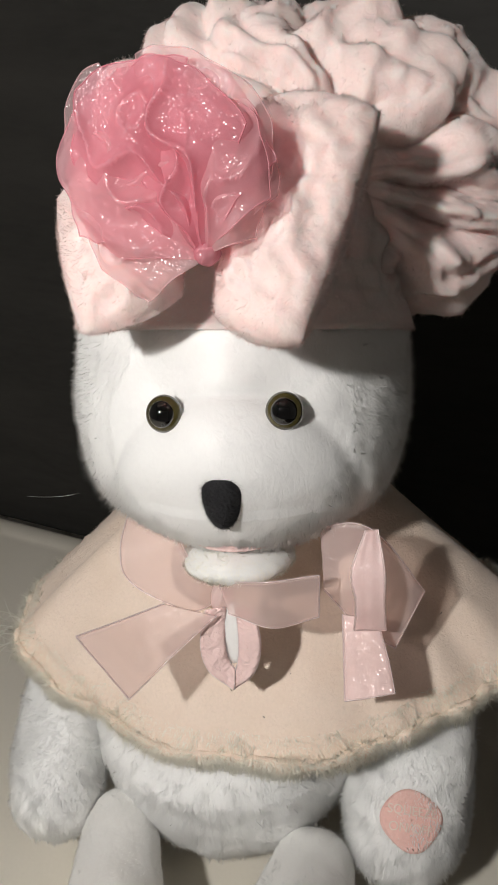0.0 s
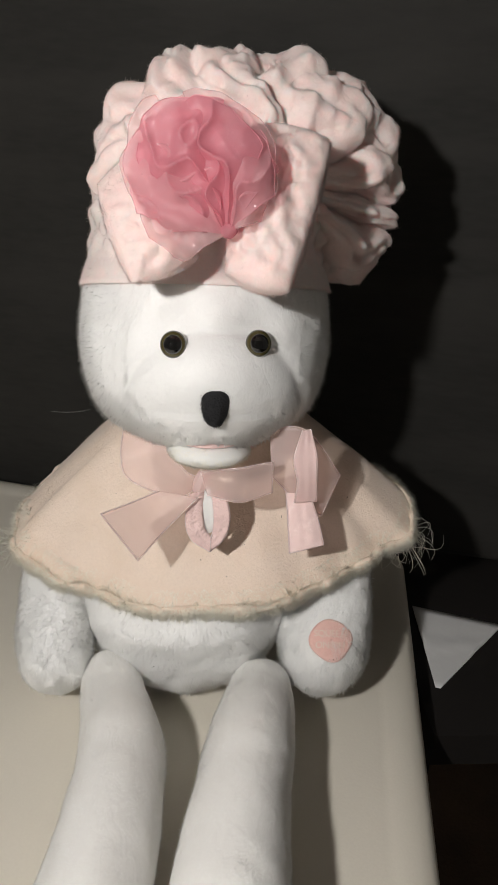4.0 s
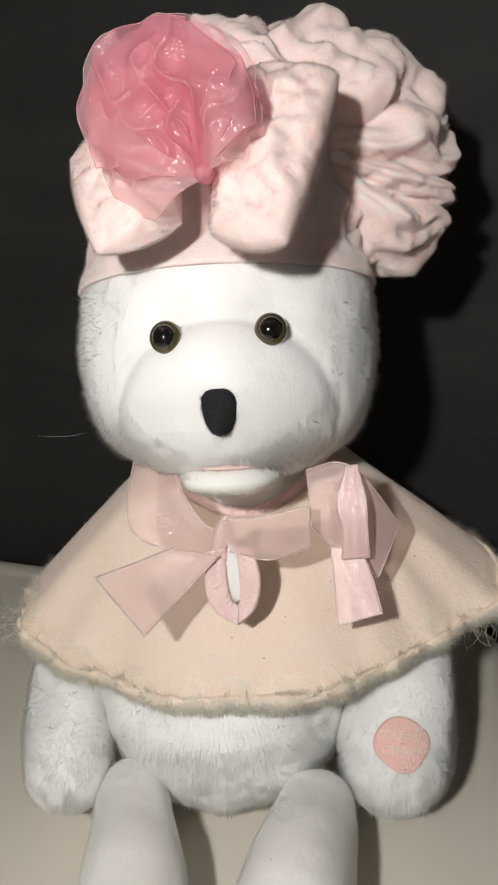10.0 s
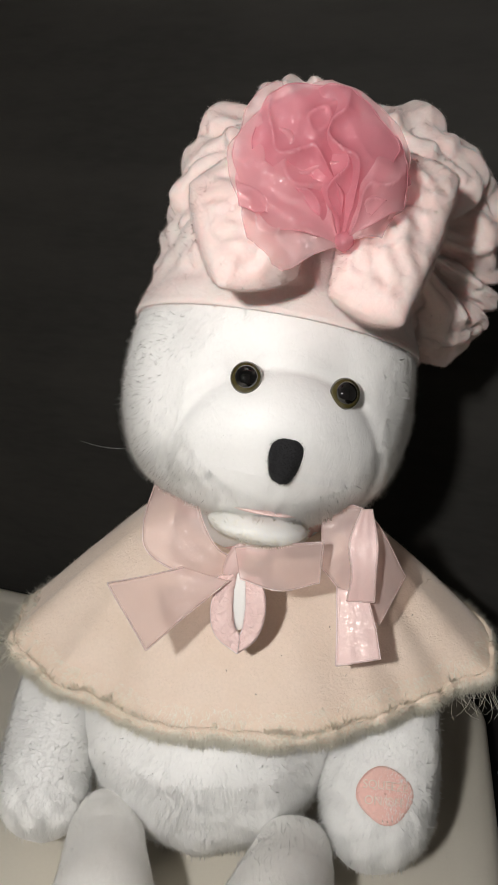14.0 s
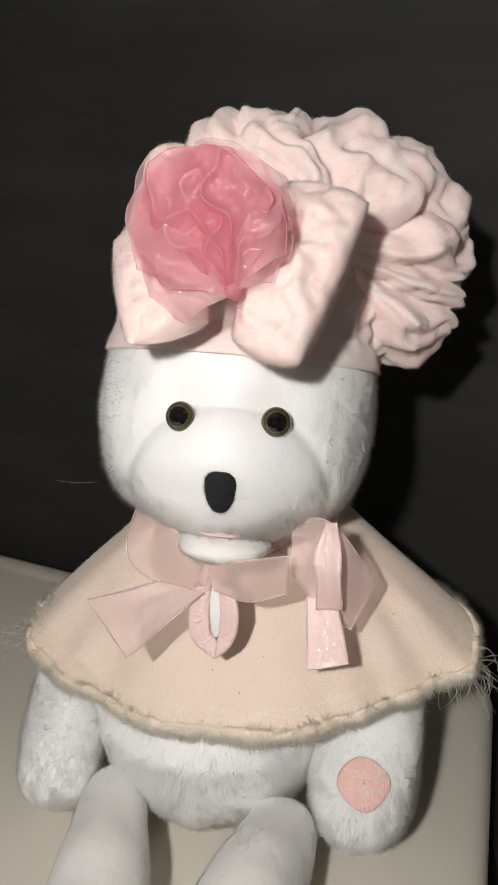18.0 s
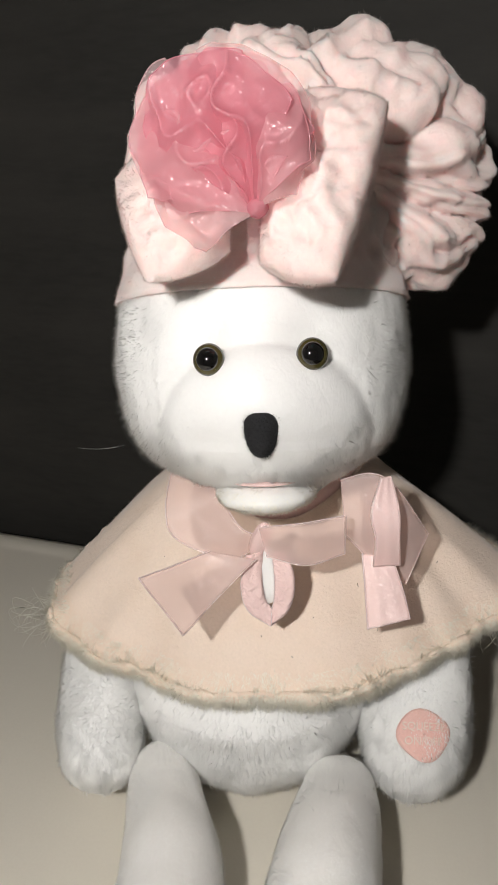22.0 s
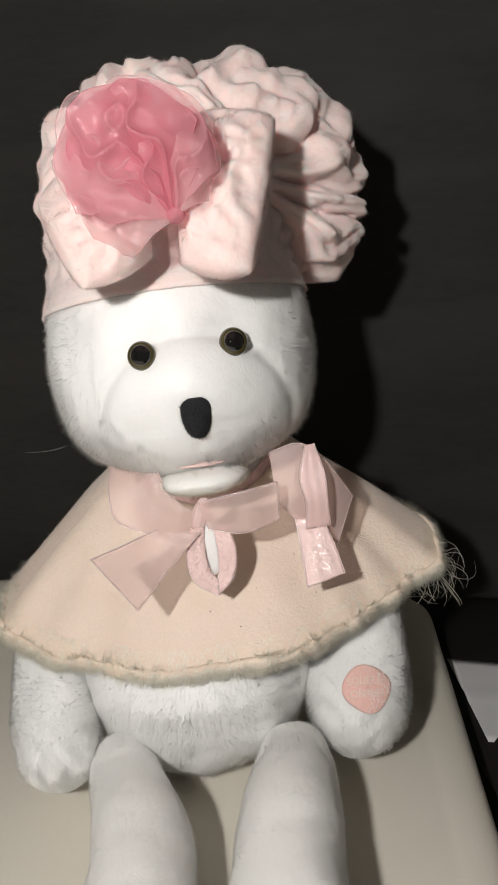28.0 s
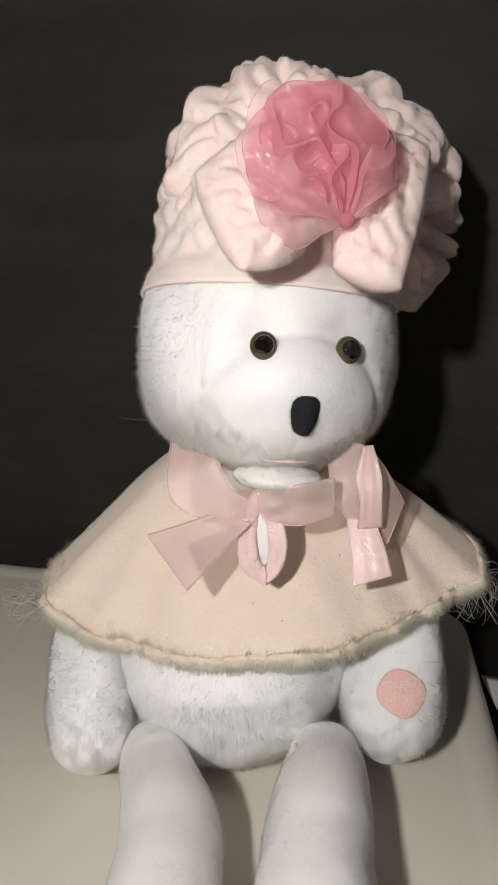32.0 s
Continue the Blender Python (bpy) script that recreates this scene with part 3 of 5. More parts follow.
def pile(data, count, length, width, nap, lie=0.6, seed=1, keep=None):
    """Short fibres on a skin: each a thin blade that leans along the nap and takes the light as the skin does."""
    rng = np.random.default_rng(seed)
    v = np.asarray(data[0], float)
    tri = []
    for f in data[1]:
        if len(f) <= 4:
            for i in range(1, len(f) - 1):
                tri.append((f[0], f[i], f[i + 1]))
    tri = np.array(tri)
    a, b, c = v[tri[:, 0]], v[tri[:, 1]], v[tri[:, 2]]
    nn = np.cross(b - a, c - a)
    area = np.linalg.norm(nn, axis=1)
    nn /= area[:, None] + 1e-15
    mid = v.mean(0)
    if ((a - mid) * np.cross(b - mid, c - mid)).sum() < 0:
        nn = -nn
    if keep is not None:
        area = area * keep((a + b + c) / 3, nn)
    pick = rng.choice(len(tri), count, p=area / area.sum())
    u, w = rng.random((2, count))
    flip = u + w > 1
    u[flip], w[flip] = 1 - u[flip], 1 - w[flip]
    p = a[pick] + u[:, None] * (b - a)[pick] + w[:, None] * (c - a)[pick]
    n = nn[pick]
    t = np.array(nap, float) - n * (n @ np.array(nap, float))[:, None]
    t /= np.linalg.norm(t, axis=1)[:, None] + 1e-9
    swirl = np.stack([wave_fast(p, 60, k) for k in (0.3, 1.7, 3.1)], 1)
    d = (1 - lie) * n + lie * t + 0.45 * swirl + 0.35 * rng.normal(size=(count, 3))
    d += n * np.clip(0.25 - (d * n).sum(1), 0, None)[:, None]
    d /= np.linalg.norm(d, axis=1)[:, None]
    d += 0.30 * (1 - lie) * np.stack([wave_fast(p, 420, k) for k in (0.7, 2.3, 4.1)], 1) + 0.26 * np.stack([wave_fast(p, 420, k) for k in (1.7, 5.3, 3.1)], 1)
    d /= np.linalg.norm(d, axis=1)[:, None]
    side = np.cross(d, n + 0.2 * rng.normal(size=(count, 3)))
    side *= np.where((np.cross(side, d) * n).sum(1) < 0, -1.0, 1.0)[:, None]
    side /= np.linalg.norm(side, axis=1)[:, None] + 1e-9
    ln = length * rng.uniform(0.5, 1.2, count)[:, None]
    base = p - n * length * 0.15
    verts = np.stack([base - side * width / 2, base + side * width / 2, base + d * ln], 1).reshape(-1, 3)
    soft = np.repeat(n + 0.20 * rng.normal(size=(count, 3)), 3, 0)
    return verts, np.arange(count * 3).reshape(-1, 3).tolist(), soft


def wave_fast(p, scale, seed):
    """A cheap smooth field for many points."""
    q = p * scale
    return (np.sin(q[:, 0] * 1.3 + 2.1 * np.sin(q[:, 1] * 0.9 + seed) + seed * 5) + np.sin(q[:, 2] * 1.7 + 1.6 * np.sin(q[:, 0] * 1.1 - seed) + seed * 3)) / 2


def threads(starts, ends, width, seed=1, sag=0.3, rows=6):
    """Loose curling threads, each a thin three-sided strand."""
    rng = np.random.default_rng(seed)
    v, f = [], []
    for s, e in zip(starts, ends):
        k = len(v)
        mid = (s + e) / 2 + rng.normal(size=3) * np.linalg.norm(e - s) * sag
        for u in np.linspace(0, 1, rows):
            p = (1 - u) ** 2 * s + 2 * u * (1 - u) * mid + u * u * e
            w = width * (1 - 0.7 * u)
            v += [p + w * np.array(o) for o in ((1, 0, 0), (-0.5, 0.6, 0.5), (-0.5, -0.6, -0.5))]
        for i in range(rows - 1):
            for j in range(3):
                f.append((k + 3 * i + j, k + 3 * i + (j + 1) % 3, k + 3 * i + 3 + (j + 1) % 3, k + 3 * i + 3 + j))
    return np.array(v), f


def box(x0, y0, z0, x1, y1, z1):
    v = [(x, y, z) for z in (z0, z1) for y in (y0, y1) for x in (x0, x1)]
    return np.array(v), [(0, 2, 3, 1), (4, 5, 7, 6), (0, 1, 5, 4), (2, 6, 7, 3), (0, 4, 6, 2), (1, 3, 7, 5)]


# ---- the room round the table, added out of view ----
FLOOR_Z = -0.62
v, f = box(-1.1, -1.2, FLOOR_Z - 0.05, 1.1, 0.9, FLOOR_Z)
setting("floor", (v, f), CARPET, "dark brown carpet floor")
# unseen pale ceiling and walls, set close so their bounce fills the shadows
v, f = box(-1.1, -1.2, 1.45, 1.1, 0.9, 1.55)
setting("ceiling", (v, f), PAINT, "unseen pale ceiling, added low to bounce torch light")
for nm, b in (("bounce_wall_north", (-1.1, 0.9, FLOOR_Z, 1.1, 1.0, 1.45)), ("bounce_wall_south", (-1.1, -1.3, FLOOR_Z, 1.1, -1.2, 1.45)),
              ("bounce_wall_west", (-1.2, -1.3, FLOOR_Z, -1.1, 1.0, 1.45)), ("bounce_wall_east", (1.1, -1.3, FLOOR_Z, 1.2, 1.0, 1.45))):
    setting(nm, box(*b), PAINT, "unseen pale wall, added close by to bounce torch light")

# dark upright board behind the table, its lower edge at table height
PANEL_TURN = turn(0, 0, -16.7)


def rounded_slab(w, h, d, r, seg=6):
    """An upright slab with eased edges: width along x, height along z, its face towards -y."""
    prof = [(0.0, -r)] + [(r - r * math.cos(a), -r + r * math.sin(a)) for a in np.linspace(0, math.pi / 2, seg)][1:]
    v, f = [], []
    rings = [(0.0, d), (0.0, r)] + [(r - r * math.cos(a), r - r * math.sin(a)) for a in np.linspace(0, math.pi / 2, seg)[1:]]
    for inset, y in rings:
        v += [(x, y, z) for x, z in ((inset, inset), (w - inset, inset), (w - inset, h - inset), (inset, h - inset))]
    for i in range(len(rings) - 1):
        for j in range(4):
            k = (j + 1) % 4
            f.append((4 * i + j, 4 * i + k, 4 * i + 4 + k, 4 * i + 4 + j))
    f += [(0, 3, 2, 1), tuple(4 * (len(rings) - 1) + j for j in range(4))]
    return np.array(v), f


v, f = rounded_slab(1.5, 0.95, 0.03, 0.006)
v = (v - [1.0, 0, 0]) @ PANEL_TURN.T + [0.0, 0.514, -0.018]
setting("wall_panel", (v, f), PANEL, "dark charcoal board standing behind the table")

# ---- the torch that lights the bear, carried along with the camera ----
def glowing(name, colour, strength):
    m = bpy.data.materials.new(name)
    m.use_nodes = True
    nt = m.node_tree
    nt.nodes.remove(nt.nodes["Principled BSDF"])
    e = nt.nodes.new("ShaderNodeEmission")
    e.inputs[0].default_value, e.inputs[1].default_value = (*colour, 1), strength
    nt.links.new(e.outputs[0], nt.nodes["Material Output"].inputs[0])
    return m


def turned(profile, n=40):
    """A round body about its own z from rows of radius and height."""
    a = np.linspace(0, 2 * math.pi, n, endpoint=False)
    v = np.array([(r * math.cos(q), r * math.sin(q), z) for r, z in profile for q in a])
    return v, [tuple(reversed(q)) for q in grid_faces(len(profile), n, True)]


BLACKMETAL = material("black_metal", (0.02, 0.02, 0.022), 0.4, 300, 20, 0.1, 0.1, metal=0.8)
torch = thing("torch", (0, 0, 0), "small black pocket torch, switched on", "torch")
R0 = TORCH_RADIUS
part("barrel", turned([(0.0001, 0.09), (0.010, 0.09), (0.011, 0.088), (0.011, 0.02), (R0 + 0.003, 0.008), (R0 + 0.003, 0.0005), (R0 + 0.001, 0.0), (R0 + 0.001, 0.004), (0.0001, 0.004)]), BLACKMETAL, torch)
part("lens", turned([(0.0001, 0.0032), (R0, 0.0032)] + [(R0 * math.cos(q) + 0.0001, -R0 * math.sin(q)) for q in np.linspace(0, math.pi / 2, 9)]), glowing("torch_glow", TORCH_COLOUR, TORCH_STRENGTH), torch, "glowing white lens")

# ---- the table ----
TABLE_LINES = dict(back=0.5569, back_slope=-0.305, right=0.1000, right_slope=0.170)


def table_outline():
    """Corner points of the top, counter-clockwise from the back right one."""
    L = TABLE_LINES
    k, s = L["back_slope"], L["right_slope"]
    y = (L["back"] + k * (L["right"] - s * 0.28 + 0.2)) / (1 - k * s)
    x = L["right"] + s * (y - 0.28)
    front = -0.22
    return [(x, y), (-0.62, L["back"] + k * -0.42), (-0.70, front), (L["right"] + s * (front - 0.28), front)]


def rounded(points, r, seg=10):
    out = []
    n = len(points)
    for i in range(n):
        p, a, b = (np.array(points[j % n]) for j in (i, i - 1, i + 1))
        u, w = (a - p) / np.linalg.norm(a - p), (b - p) / np.linalg.norm(b - p)
        half = math.acos(np.clip(u @ w, -1, 1)) / 2
        c = p + (u + w) / np.linalg.norm(u + w) * r / math.sin(half)
        s, e = p + u * r / math.tan(half) - c, p + w * r / math.tan(half) - c
        a0, a1 = math.atan2(s[1], s[0]), math.atan2(e[1], e[0])
        da = (a1 - a0 + math.pi) % (2 * math.pi) - math.pi
        out += [tuple(c + r * np.array([math.cos(a0 + da * q), math.sin(a0 + da * q)])) for q in np.linspace(0, 1, seg)]
    return np.array(out)


def table_top():
    lines, zs = [], []
    for inset, z in ((0.006, -0.045), (0.001, -0.04), (0.0, -0.012), (0.0006, -0.0075), (0.0024, -0.0038), (0.0055, -0.0012), (0.010, 0.0), (0.019, 0.0003), (0.0215, -0.0008), (0.026, -0.0012)):
        o = rounded(table_outline(), 0.03)
        c = np.roll(o, -1, 0) - np.roll(o, 1, 0)
        nrm = np.stack([-c[:, 1], c[:, 0]], 1)
        nrm /= np.linalg.norm(nrm, axis=1)[:, None] + 1e-12
        lines.append(o + nrm * inset)
        zs.append(z)
    n = len(lines[0])
    v = np.vstack([np.c_[o, np.full(n, z)] for o, z in zip(lines, zs)])
    f = grid_faces(len(lines), n, True)
    f += [tuple(range(n))[::-1], tuple((len(lines) - 1) * n + i for i in range(n))]
    return v, f


table = thing("table", (-0.25, 0.1, FLOOR_Z), "cream plastic table with rolled edges", "table")
part("tabletop", table_top(), TABLE, table)
for x, y in ((-0.56, 0.54), (0.02, 0.33), (-0.60, -0.14), (-0.02, -0.14)):
    part("leg", limb([(x, y, FLOOR_Z, 0.018), (x, y, -0.3, 0.02), (x, y, -0.03, 0.022)], 16, 12), TABLE, table)

# ---- a sheet of paper past the table's corner ----
paper = thing("paper_sheet", (0.15, 0.38, -0.03), "folded white paper sheet with a crease, beside the table", "paper")


def paper_grid(a, b, c, d, n=14, m=14):
    a, b, c, d = (np.array(q) for q in (a, b, c, d))
    u, w = np.meshgrid(np.linspace(0, 1, n), np.linspace(0, 1, m), indexing="ij")
    u, w = u[..., None], w[..., None]
    g = a * (1 - u) * (1 - w) + b * u * (1 - w) + c * u * w + d * (1 - u) * w
    g[..., 2] += 0.0012 * np.exp(-((u[..., 0] - 0.45 - 0.05 * np.sin(6 * w[..., 0])) / 0.05) ** 2)
    return g


PAPER_AT = [(0.131, 0.418, -0.03), (0.126, 0.338, -0.03), (0.129, 0.337, -0.03), (0.190, 0.396, -0.03)]
part("page", sheet(paper_grid(*PAPER_AT), 0.0006), PAPER, paper)
DARK = material("dark_wood", (0.012, 0.010, 0.009), 0.6, 80, 10, 0.2, 0.2)
stand = thing("low_shelf", (0.35, 0.62, FLOOR_Z), "dark low shelf in shade beside the table", "shelf")
part("shelf_board", box(0.115, 0.30, -0.055, 0.55, 0.50, -0.031), DARK, stand, smooth=False)
part("shelf_side", box(0.50, 0.32, FLOOR_Z, 0.52, 0.48, -0.055), DARK, stand, smooth=False)
part("shelf_side", box(0.14, 0.40, FLOOR_Z, 0.16, 0.48, -0.055), DARK, stand, smooth=False)

# ---- the bear ----
BASE = Vector((-0.02, 0.30, 0.0))
NECK = Vector((-0.0161, 0.4068, 0.1584))
bear = thing("plush_bear", BASE, "white plush teddy bear sitting on the table, singing", "toy", press=BODY_PRESS)


def torso_shape(unit, p):
    """A stuffed belly: soft above, broad and blunt below where it sits."""
    p = p.copy()
    q = np.abs(unit[:, 2])
    low = unit[:, 2] < 0
    full = np.clip(1 - q ** 4.2, 0, 1) ** (1 / 4.2) / np.sqrt(np.clip(1 - q ** 2, 1e-9, 1))
    p[:, :2] *= np.where(low, np.minimum(full, 4), 1)[:, None]
    p[:, 0] *= 1 - 0.22 * np.clip(unit[:, 2], 0, 1)
    p[:, 1] += 0.042 * np.clip(unit[:, 2] + 0.10, 0, 1) * (unit[:, 1] < 0)
    p[:, 0] *= 1 - 0.20 * np.clip(-unit[:, 2] - 0.25, 0, 1) * np.clip(-unit[:, 1] * 2, 0, 1)
    p *= (1 + 0.022 * wave(p, 60, 3) + 0.012 * wave(p, 160, 5))[:, None]
    return p


torso = ball((-0.030, 0.327, 0.048), (0.061, 0.0600, 0.0500), turn(-2), 90, 60, torso_shape)
body = part("torso", torso, FUR, bear)
part("fur", pile(torso, 60000, 0.0034, 0.00016, (0, -0.3, -1), 0.66, 3, lambda c, n: (n[:, 1] < 0.35) & (c[:, 2] < 0.11)), PILE, body, kind="stuff")
part("tuft_fur", pile(torso, 36000, 0.0038, 0.0006, (0, -0.3, -1), 0.78, 103, lambda c, n: (n[:, 1] < 0.35) & (c[:, 2] < 0.11)), PILE, body, "clumped shiny white fur", kind="stuff")

ARM_R = [(0.045, 0.347, 0.070, 0.0155), (0.050, 0.320, 0.0525, 0.0218), (0.0455, 0.289, 0.030, 0.0240), (0.039, 0.262, 0.017, 0.0165)]
ARM_L = [(-0.092, 0.352, 0.066, 0.0135), (-0.1020, 0.326, 0.0495, 0.0180), (-0.101, 0.293, 0.029, 0.0205), (-0.0945, 0.265, 0.017, 0.0165)]
arms = []
for k, rows in enumerate((ARM_L, ARM_R)):
    skin = limb(rows, 32, 44, 0.80, 0.0010, 2.0 + k)
    a = part("arm", skin, FUR, bear)
    arms.append(a)
    part("fur", pile(skin, 40000, 0.0031, 0.00015, (0, -1, -0.6), 0.64, 11 + k, lambda c, n: (n[:, 2] > -0.4)), PILE, a, kind="stuff")
    part("tuft_fur", pile(skin, 20000, 0.0036, 0.0006, (0, -1, -0.6), 0.78, 113 + k, lambda c, n: (n[:, 2] > -0.4)), PILE, a, "clumped shiny white fur", kind="stuff")

LEGS = ([(-0.0715, 0.291, 0.0135, 0.0130), (-0.0675, 0.264, 0.0170, 0.0166), (-0.0605, 0.231, 0.0210, 0.0198), (-0.0605, 0.193, 0.0222, 0.0215), (-0.0650, 0.154, 0.023, 0.0228), (-0.071, 0.115, 0.025, 0.0230)],
        [(0.0125, 0.282, 0.0140, 0.0140), (0.0090, 0.258, 0.0172, 0.0178), (0.0022, 0.228, 0.0226, 0.0208), (-0.0048, 0.193, 0.0240, 0.0220), (-0.0115, 0.154, 0.0245, 0.0233), (-0.016, 0.115, 0.026, 0.0235)])
for k, rows in enumerate(LEGS):
    skin = limb(rows, 48, 80, 0.96, 0.0009, 6.0 + k)
    leg = part("leg", skin, LEG, bear)
    part("fur", pile(skin, 40000, 0.0020, 0.00020, (0, -1, -0.1), 0.76, 21 + k, lambda c, n: (n[:, 2] > -0.4)), PILE, leg, kind="stuff")
    fx = rows[-1][0]
    foot = ball((fx, 0.113, 0.034), (0.026, 0.022, 0.036), turn(18), 40, 28)
    ft = part("foot", foot, LEG, leg)


# paw patch with its stitched words
def patch_frame():
    c = np.array([0.0450, 0.2735, 0.0430])
    n = np.array([0.05, -0.62, 0.78])
    n /= np.linalg.norm(n)
    r = np.array([0.985, 0.03, -0.10])
    r -= n * (r @ n)
    r /= np.linalg.norm(r)
    return c, r, np.cross(n, r), n


PC, PR, PU, PN = patch_frame()


def patch_place(u, w, lift=0.0):
    """A place on the patch, which bends with the arm."""
    u, w = np.asarray(u, float), np.asarray(w, float)
    bend = -(u ** 2) * 16 - (w ** 2) * 6
    return PC + u[..., None] * PR + w[..., None] * PU + (bend + lift)[..., None] * PN


def patch_disc():
    rr, aa = np.meshgrid(np.linspace(0.0006, 1, 12), np.linspace(0, 2 * math.pi, 44, endpoint=False), indexing="ij")
    edge = 1 + 0.03 * np.sin(22 * aa) * (rr > 0.95) + 0.04 * np.sin(4 * aa + 0.8) + 0.03 * np.sin(3 * aa)
    return sheet(patch_place(0.0110 * rr * edge * np.cos(aa), 0.0103 * rr * edge * np.sin(aa)), 0.0012, True)


patch = part("paw_patch", patch_disc(), PATCH, arms[1], "round coral patch stitched on the paw")
ss, ee = [], []
for a in np.linspace(0, 2 * math.pi, 34, endpoint=False):
    for lo, hi, lst in ((0.90, 0.0, ss), (1.04, 0.0, ee)):
        lst.append(patch_place(np.array(0.0110 * lo * math.cos(a + (0.05 if lo > 1 else 0))), np.array(0.0103 * lo * math.sin(a + (0.05 if lo > 1 else 0))), np.array(0.0006)))
part("stitching", threads(ss, ee, 0.00022, 4, 0.02, 3), STITCH, arms[1])


def words(text, size, u, w, parent, mat):
    cu = bpy.data.curves.new("words", "FONT")
    cu.body, cu.size, cu.extrude, cu.align_x, cu.align_y = text, size, 0.0002, "CENTER", "CENTER"
    ob = new("words", cu)
    me = bpy.data.meshes.new_from_object(ob.evaluated_get(bpy.context.evaluated_depsgraph_get()))
    bpy.data.objects.remove(ob)
    bpy.data.curves.remove(cu)
    bm = bmesh.new()
    bm.from_mesh(me)
    bmesh.ops.triangulate(bm, faces=bm.faces[:])
    bmesh.ops.subdivide_edges(bm, edges=[e for e in bm.edges if e.calc_length() > size * 0.15], cuts=2)
    vs = np.array([v.co for v in bm.verts])
    fs = [[v.index for v in f.verts] for f in bm.faces]
    bm.free()
    at = patch_place(vs[:, 0] * 0.95 + u, vs[:, 1] + w, vs[:, 2] + 0.0009)
    part("lettering", (at, fs), mat, parent, smooth=False)


words("SQUEEZE", 0.0046, 0.0, 0.0030, arms[1], STITCH)
words("ON/OFF", 0.0046, -0.0003, -0.0028, arms[1], STITCH)

# head, in its own moving space
HEAD_C = np.array([-0.0210, 0.3955, 0.1775])
HEAD_R = turn(-12)


HEAD_RADII = (0.0730, 0.0690, 0.067)


def girth(h, back=0.0):
    """The head's girth at a height along its own axis: full above, rounder below."""
    q = np.clip(np.abs(h) / HEAD_RADII[2], 0, 1)
    p = np.where(np.asarray(h) > 0, 2.8, 2.2 + 0.7 * back)
    return np.clip(1 - q ** p, 0, 1) ** (1 / p)


def head_shape(unit, p):
    p = p.copy()
    flat = np.sqrt(np.clip(1 - unit[:, 2] ** 2, 1e-9, 1))
    p[:, :2] *= (girth(p[:, 2], np.clip(unit[:, 1] * 2.5, 0, 1)) / flat)[:, None]
    p[:, 2] *= np.where(p[:, 2] < 0, 0.98, 1.0)
    x, y, z = p.T.copy()
    x = x - 0.0033
    muzzle = np.exp(-((x / 0.030) ** 2 + ((z + 0.029) / 0.024) ** 2)) * (y < 0)
    puff = np.clip(1 - np.sqrt((x / 0.046) ** 2 + ((z + 0.036) / 0.038) ** 2) ** 3.2, 0, 1) ** 0.6 * (y < 0)
    p[:, 1] -= 0.0065 * muzzle + 0.0062 * puff
    p[:, 2] -= 0.0025 * np.exp(-(x / 0.036) ** 2 - ((y + 0.045) / 0.03) ** 2) * (z < -0.04)
    rim = np.sqrt((x / 0.047) ** 2 + ((z + 0.036) / 0.038) ** 2)
    p[:, 1] += 0.0012 * np.exp(-((rim - 1.0 - 0.05 * np.sin(60 * x)) / 0.055) ** 2) * (y < 0) * (z > -0.045)
    p[:, 1] += 0.0010 * np.exp(-(x / 0.0028) ** 2) * (y < 0) * (z < -0.040)
    seam = np.exp(-((z - 0.0035 + 8 * x ** 2) / 0.0022) ** 2) * (np.abs(x) < 0.045) * (y < 0)
    p[:, 1] += 0.0008 * seam
    brow = np.exp(-((np.abs(x) - 0.022) / 0.013) ** 2 - ((z - 0.006) / 0.011) ** 2) * (y < 0)
    p[:, 1] += 0.0045 * brow
    jowl = np.exp(-((np.abs(x) - 0.050) / 0.02) ** 2 - ((z + 0.040) / 0.018) ** 2)
    p[:, 0] += np.sign(x) * 0.003 * jowl
    p *= (1 + 0.010 * wave(p, 50, 9) + 0.006 * wave(p, 150, 4))[:, None]
    return p


skull = ball(HEAD_C, HEAD_RADII, HEAD_R, 230, 150, head_shape)
head = part("head", skull, FUR, bear, origin=NECK, press=HEAD_PRESS)


def face_keep(c, n):
    """The pile is shorn on the mask of the face and left long round it."""
    q = ((c[:, 0] + 0.018) / 0.047) ** 2 + ((c[:, 2] - 0.178) / 0.040) ** 2
    return np.where((q < 1) & (n[:, 1] < 0), 0.03, 1.0) * (n[:, 1] < 0.5) * (c[:, 2] < 0.225)


part("fur", pile(skull, 100000, 0.0036, 0.00015, (0, -0.2, -1), 0.60, 31, face_keep), PILE, head, kind="stuff")
part("tuft_fur", pile(skull, 36000, 0.0040, 0.0006, (0, -0.2, -1), 0.76, 131, lambda c, n: np.where(face_keep(c, n) > 0.5, face_keep(c, n), 0.0)), PILE, head, "clumped shiny white fur", kind="stuff")


def tuft_keep(c, n):
    """Long tufts low on the cheeks and round the nape."""
    return (np.abs(c[:, 0] + 0.019) > 0.040) * (c[:, 2] < 0.162) * (n[:, 1] < 0.7) * (n[:, 2] > -0.75) * 1.0


part("tuft_fur", pile(skull, 14000, 0.0064, 0.00016, (0, -0.1, -1), 0.62, 33, tuft_keep), PILE, head, "long shaggy white cheek fur", kind="stuff")


def short_keep(c, n):
    q = ((c[:, 0] + 0.018) / 0.050) ** 2 + ((c[:, 2] - 0.178) / 0.043) ** 2
    return ((q < 1.05) & (n[:, 1] < 0)) * 1.0


part("shorn_fur", pile(skull, 26000, 0.0011, 0.00012, (0, -0.3, -1), 0.8, 32, short_keep), PILE, head, "close-shorn white plush of the face", kind="stuff")


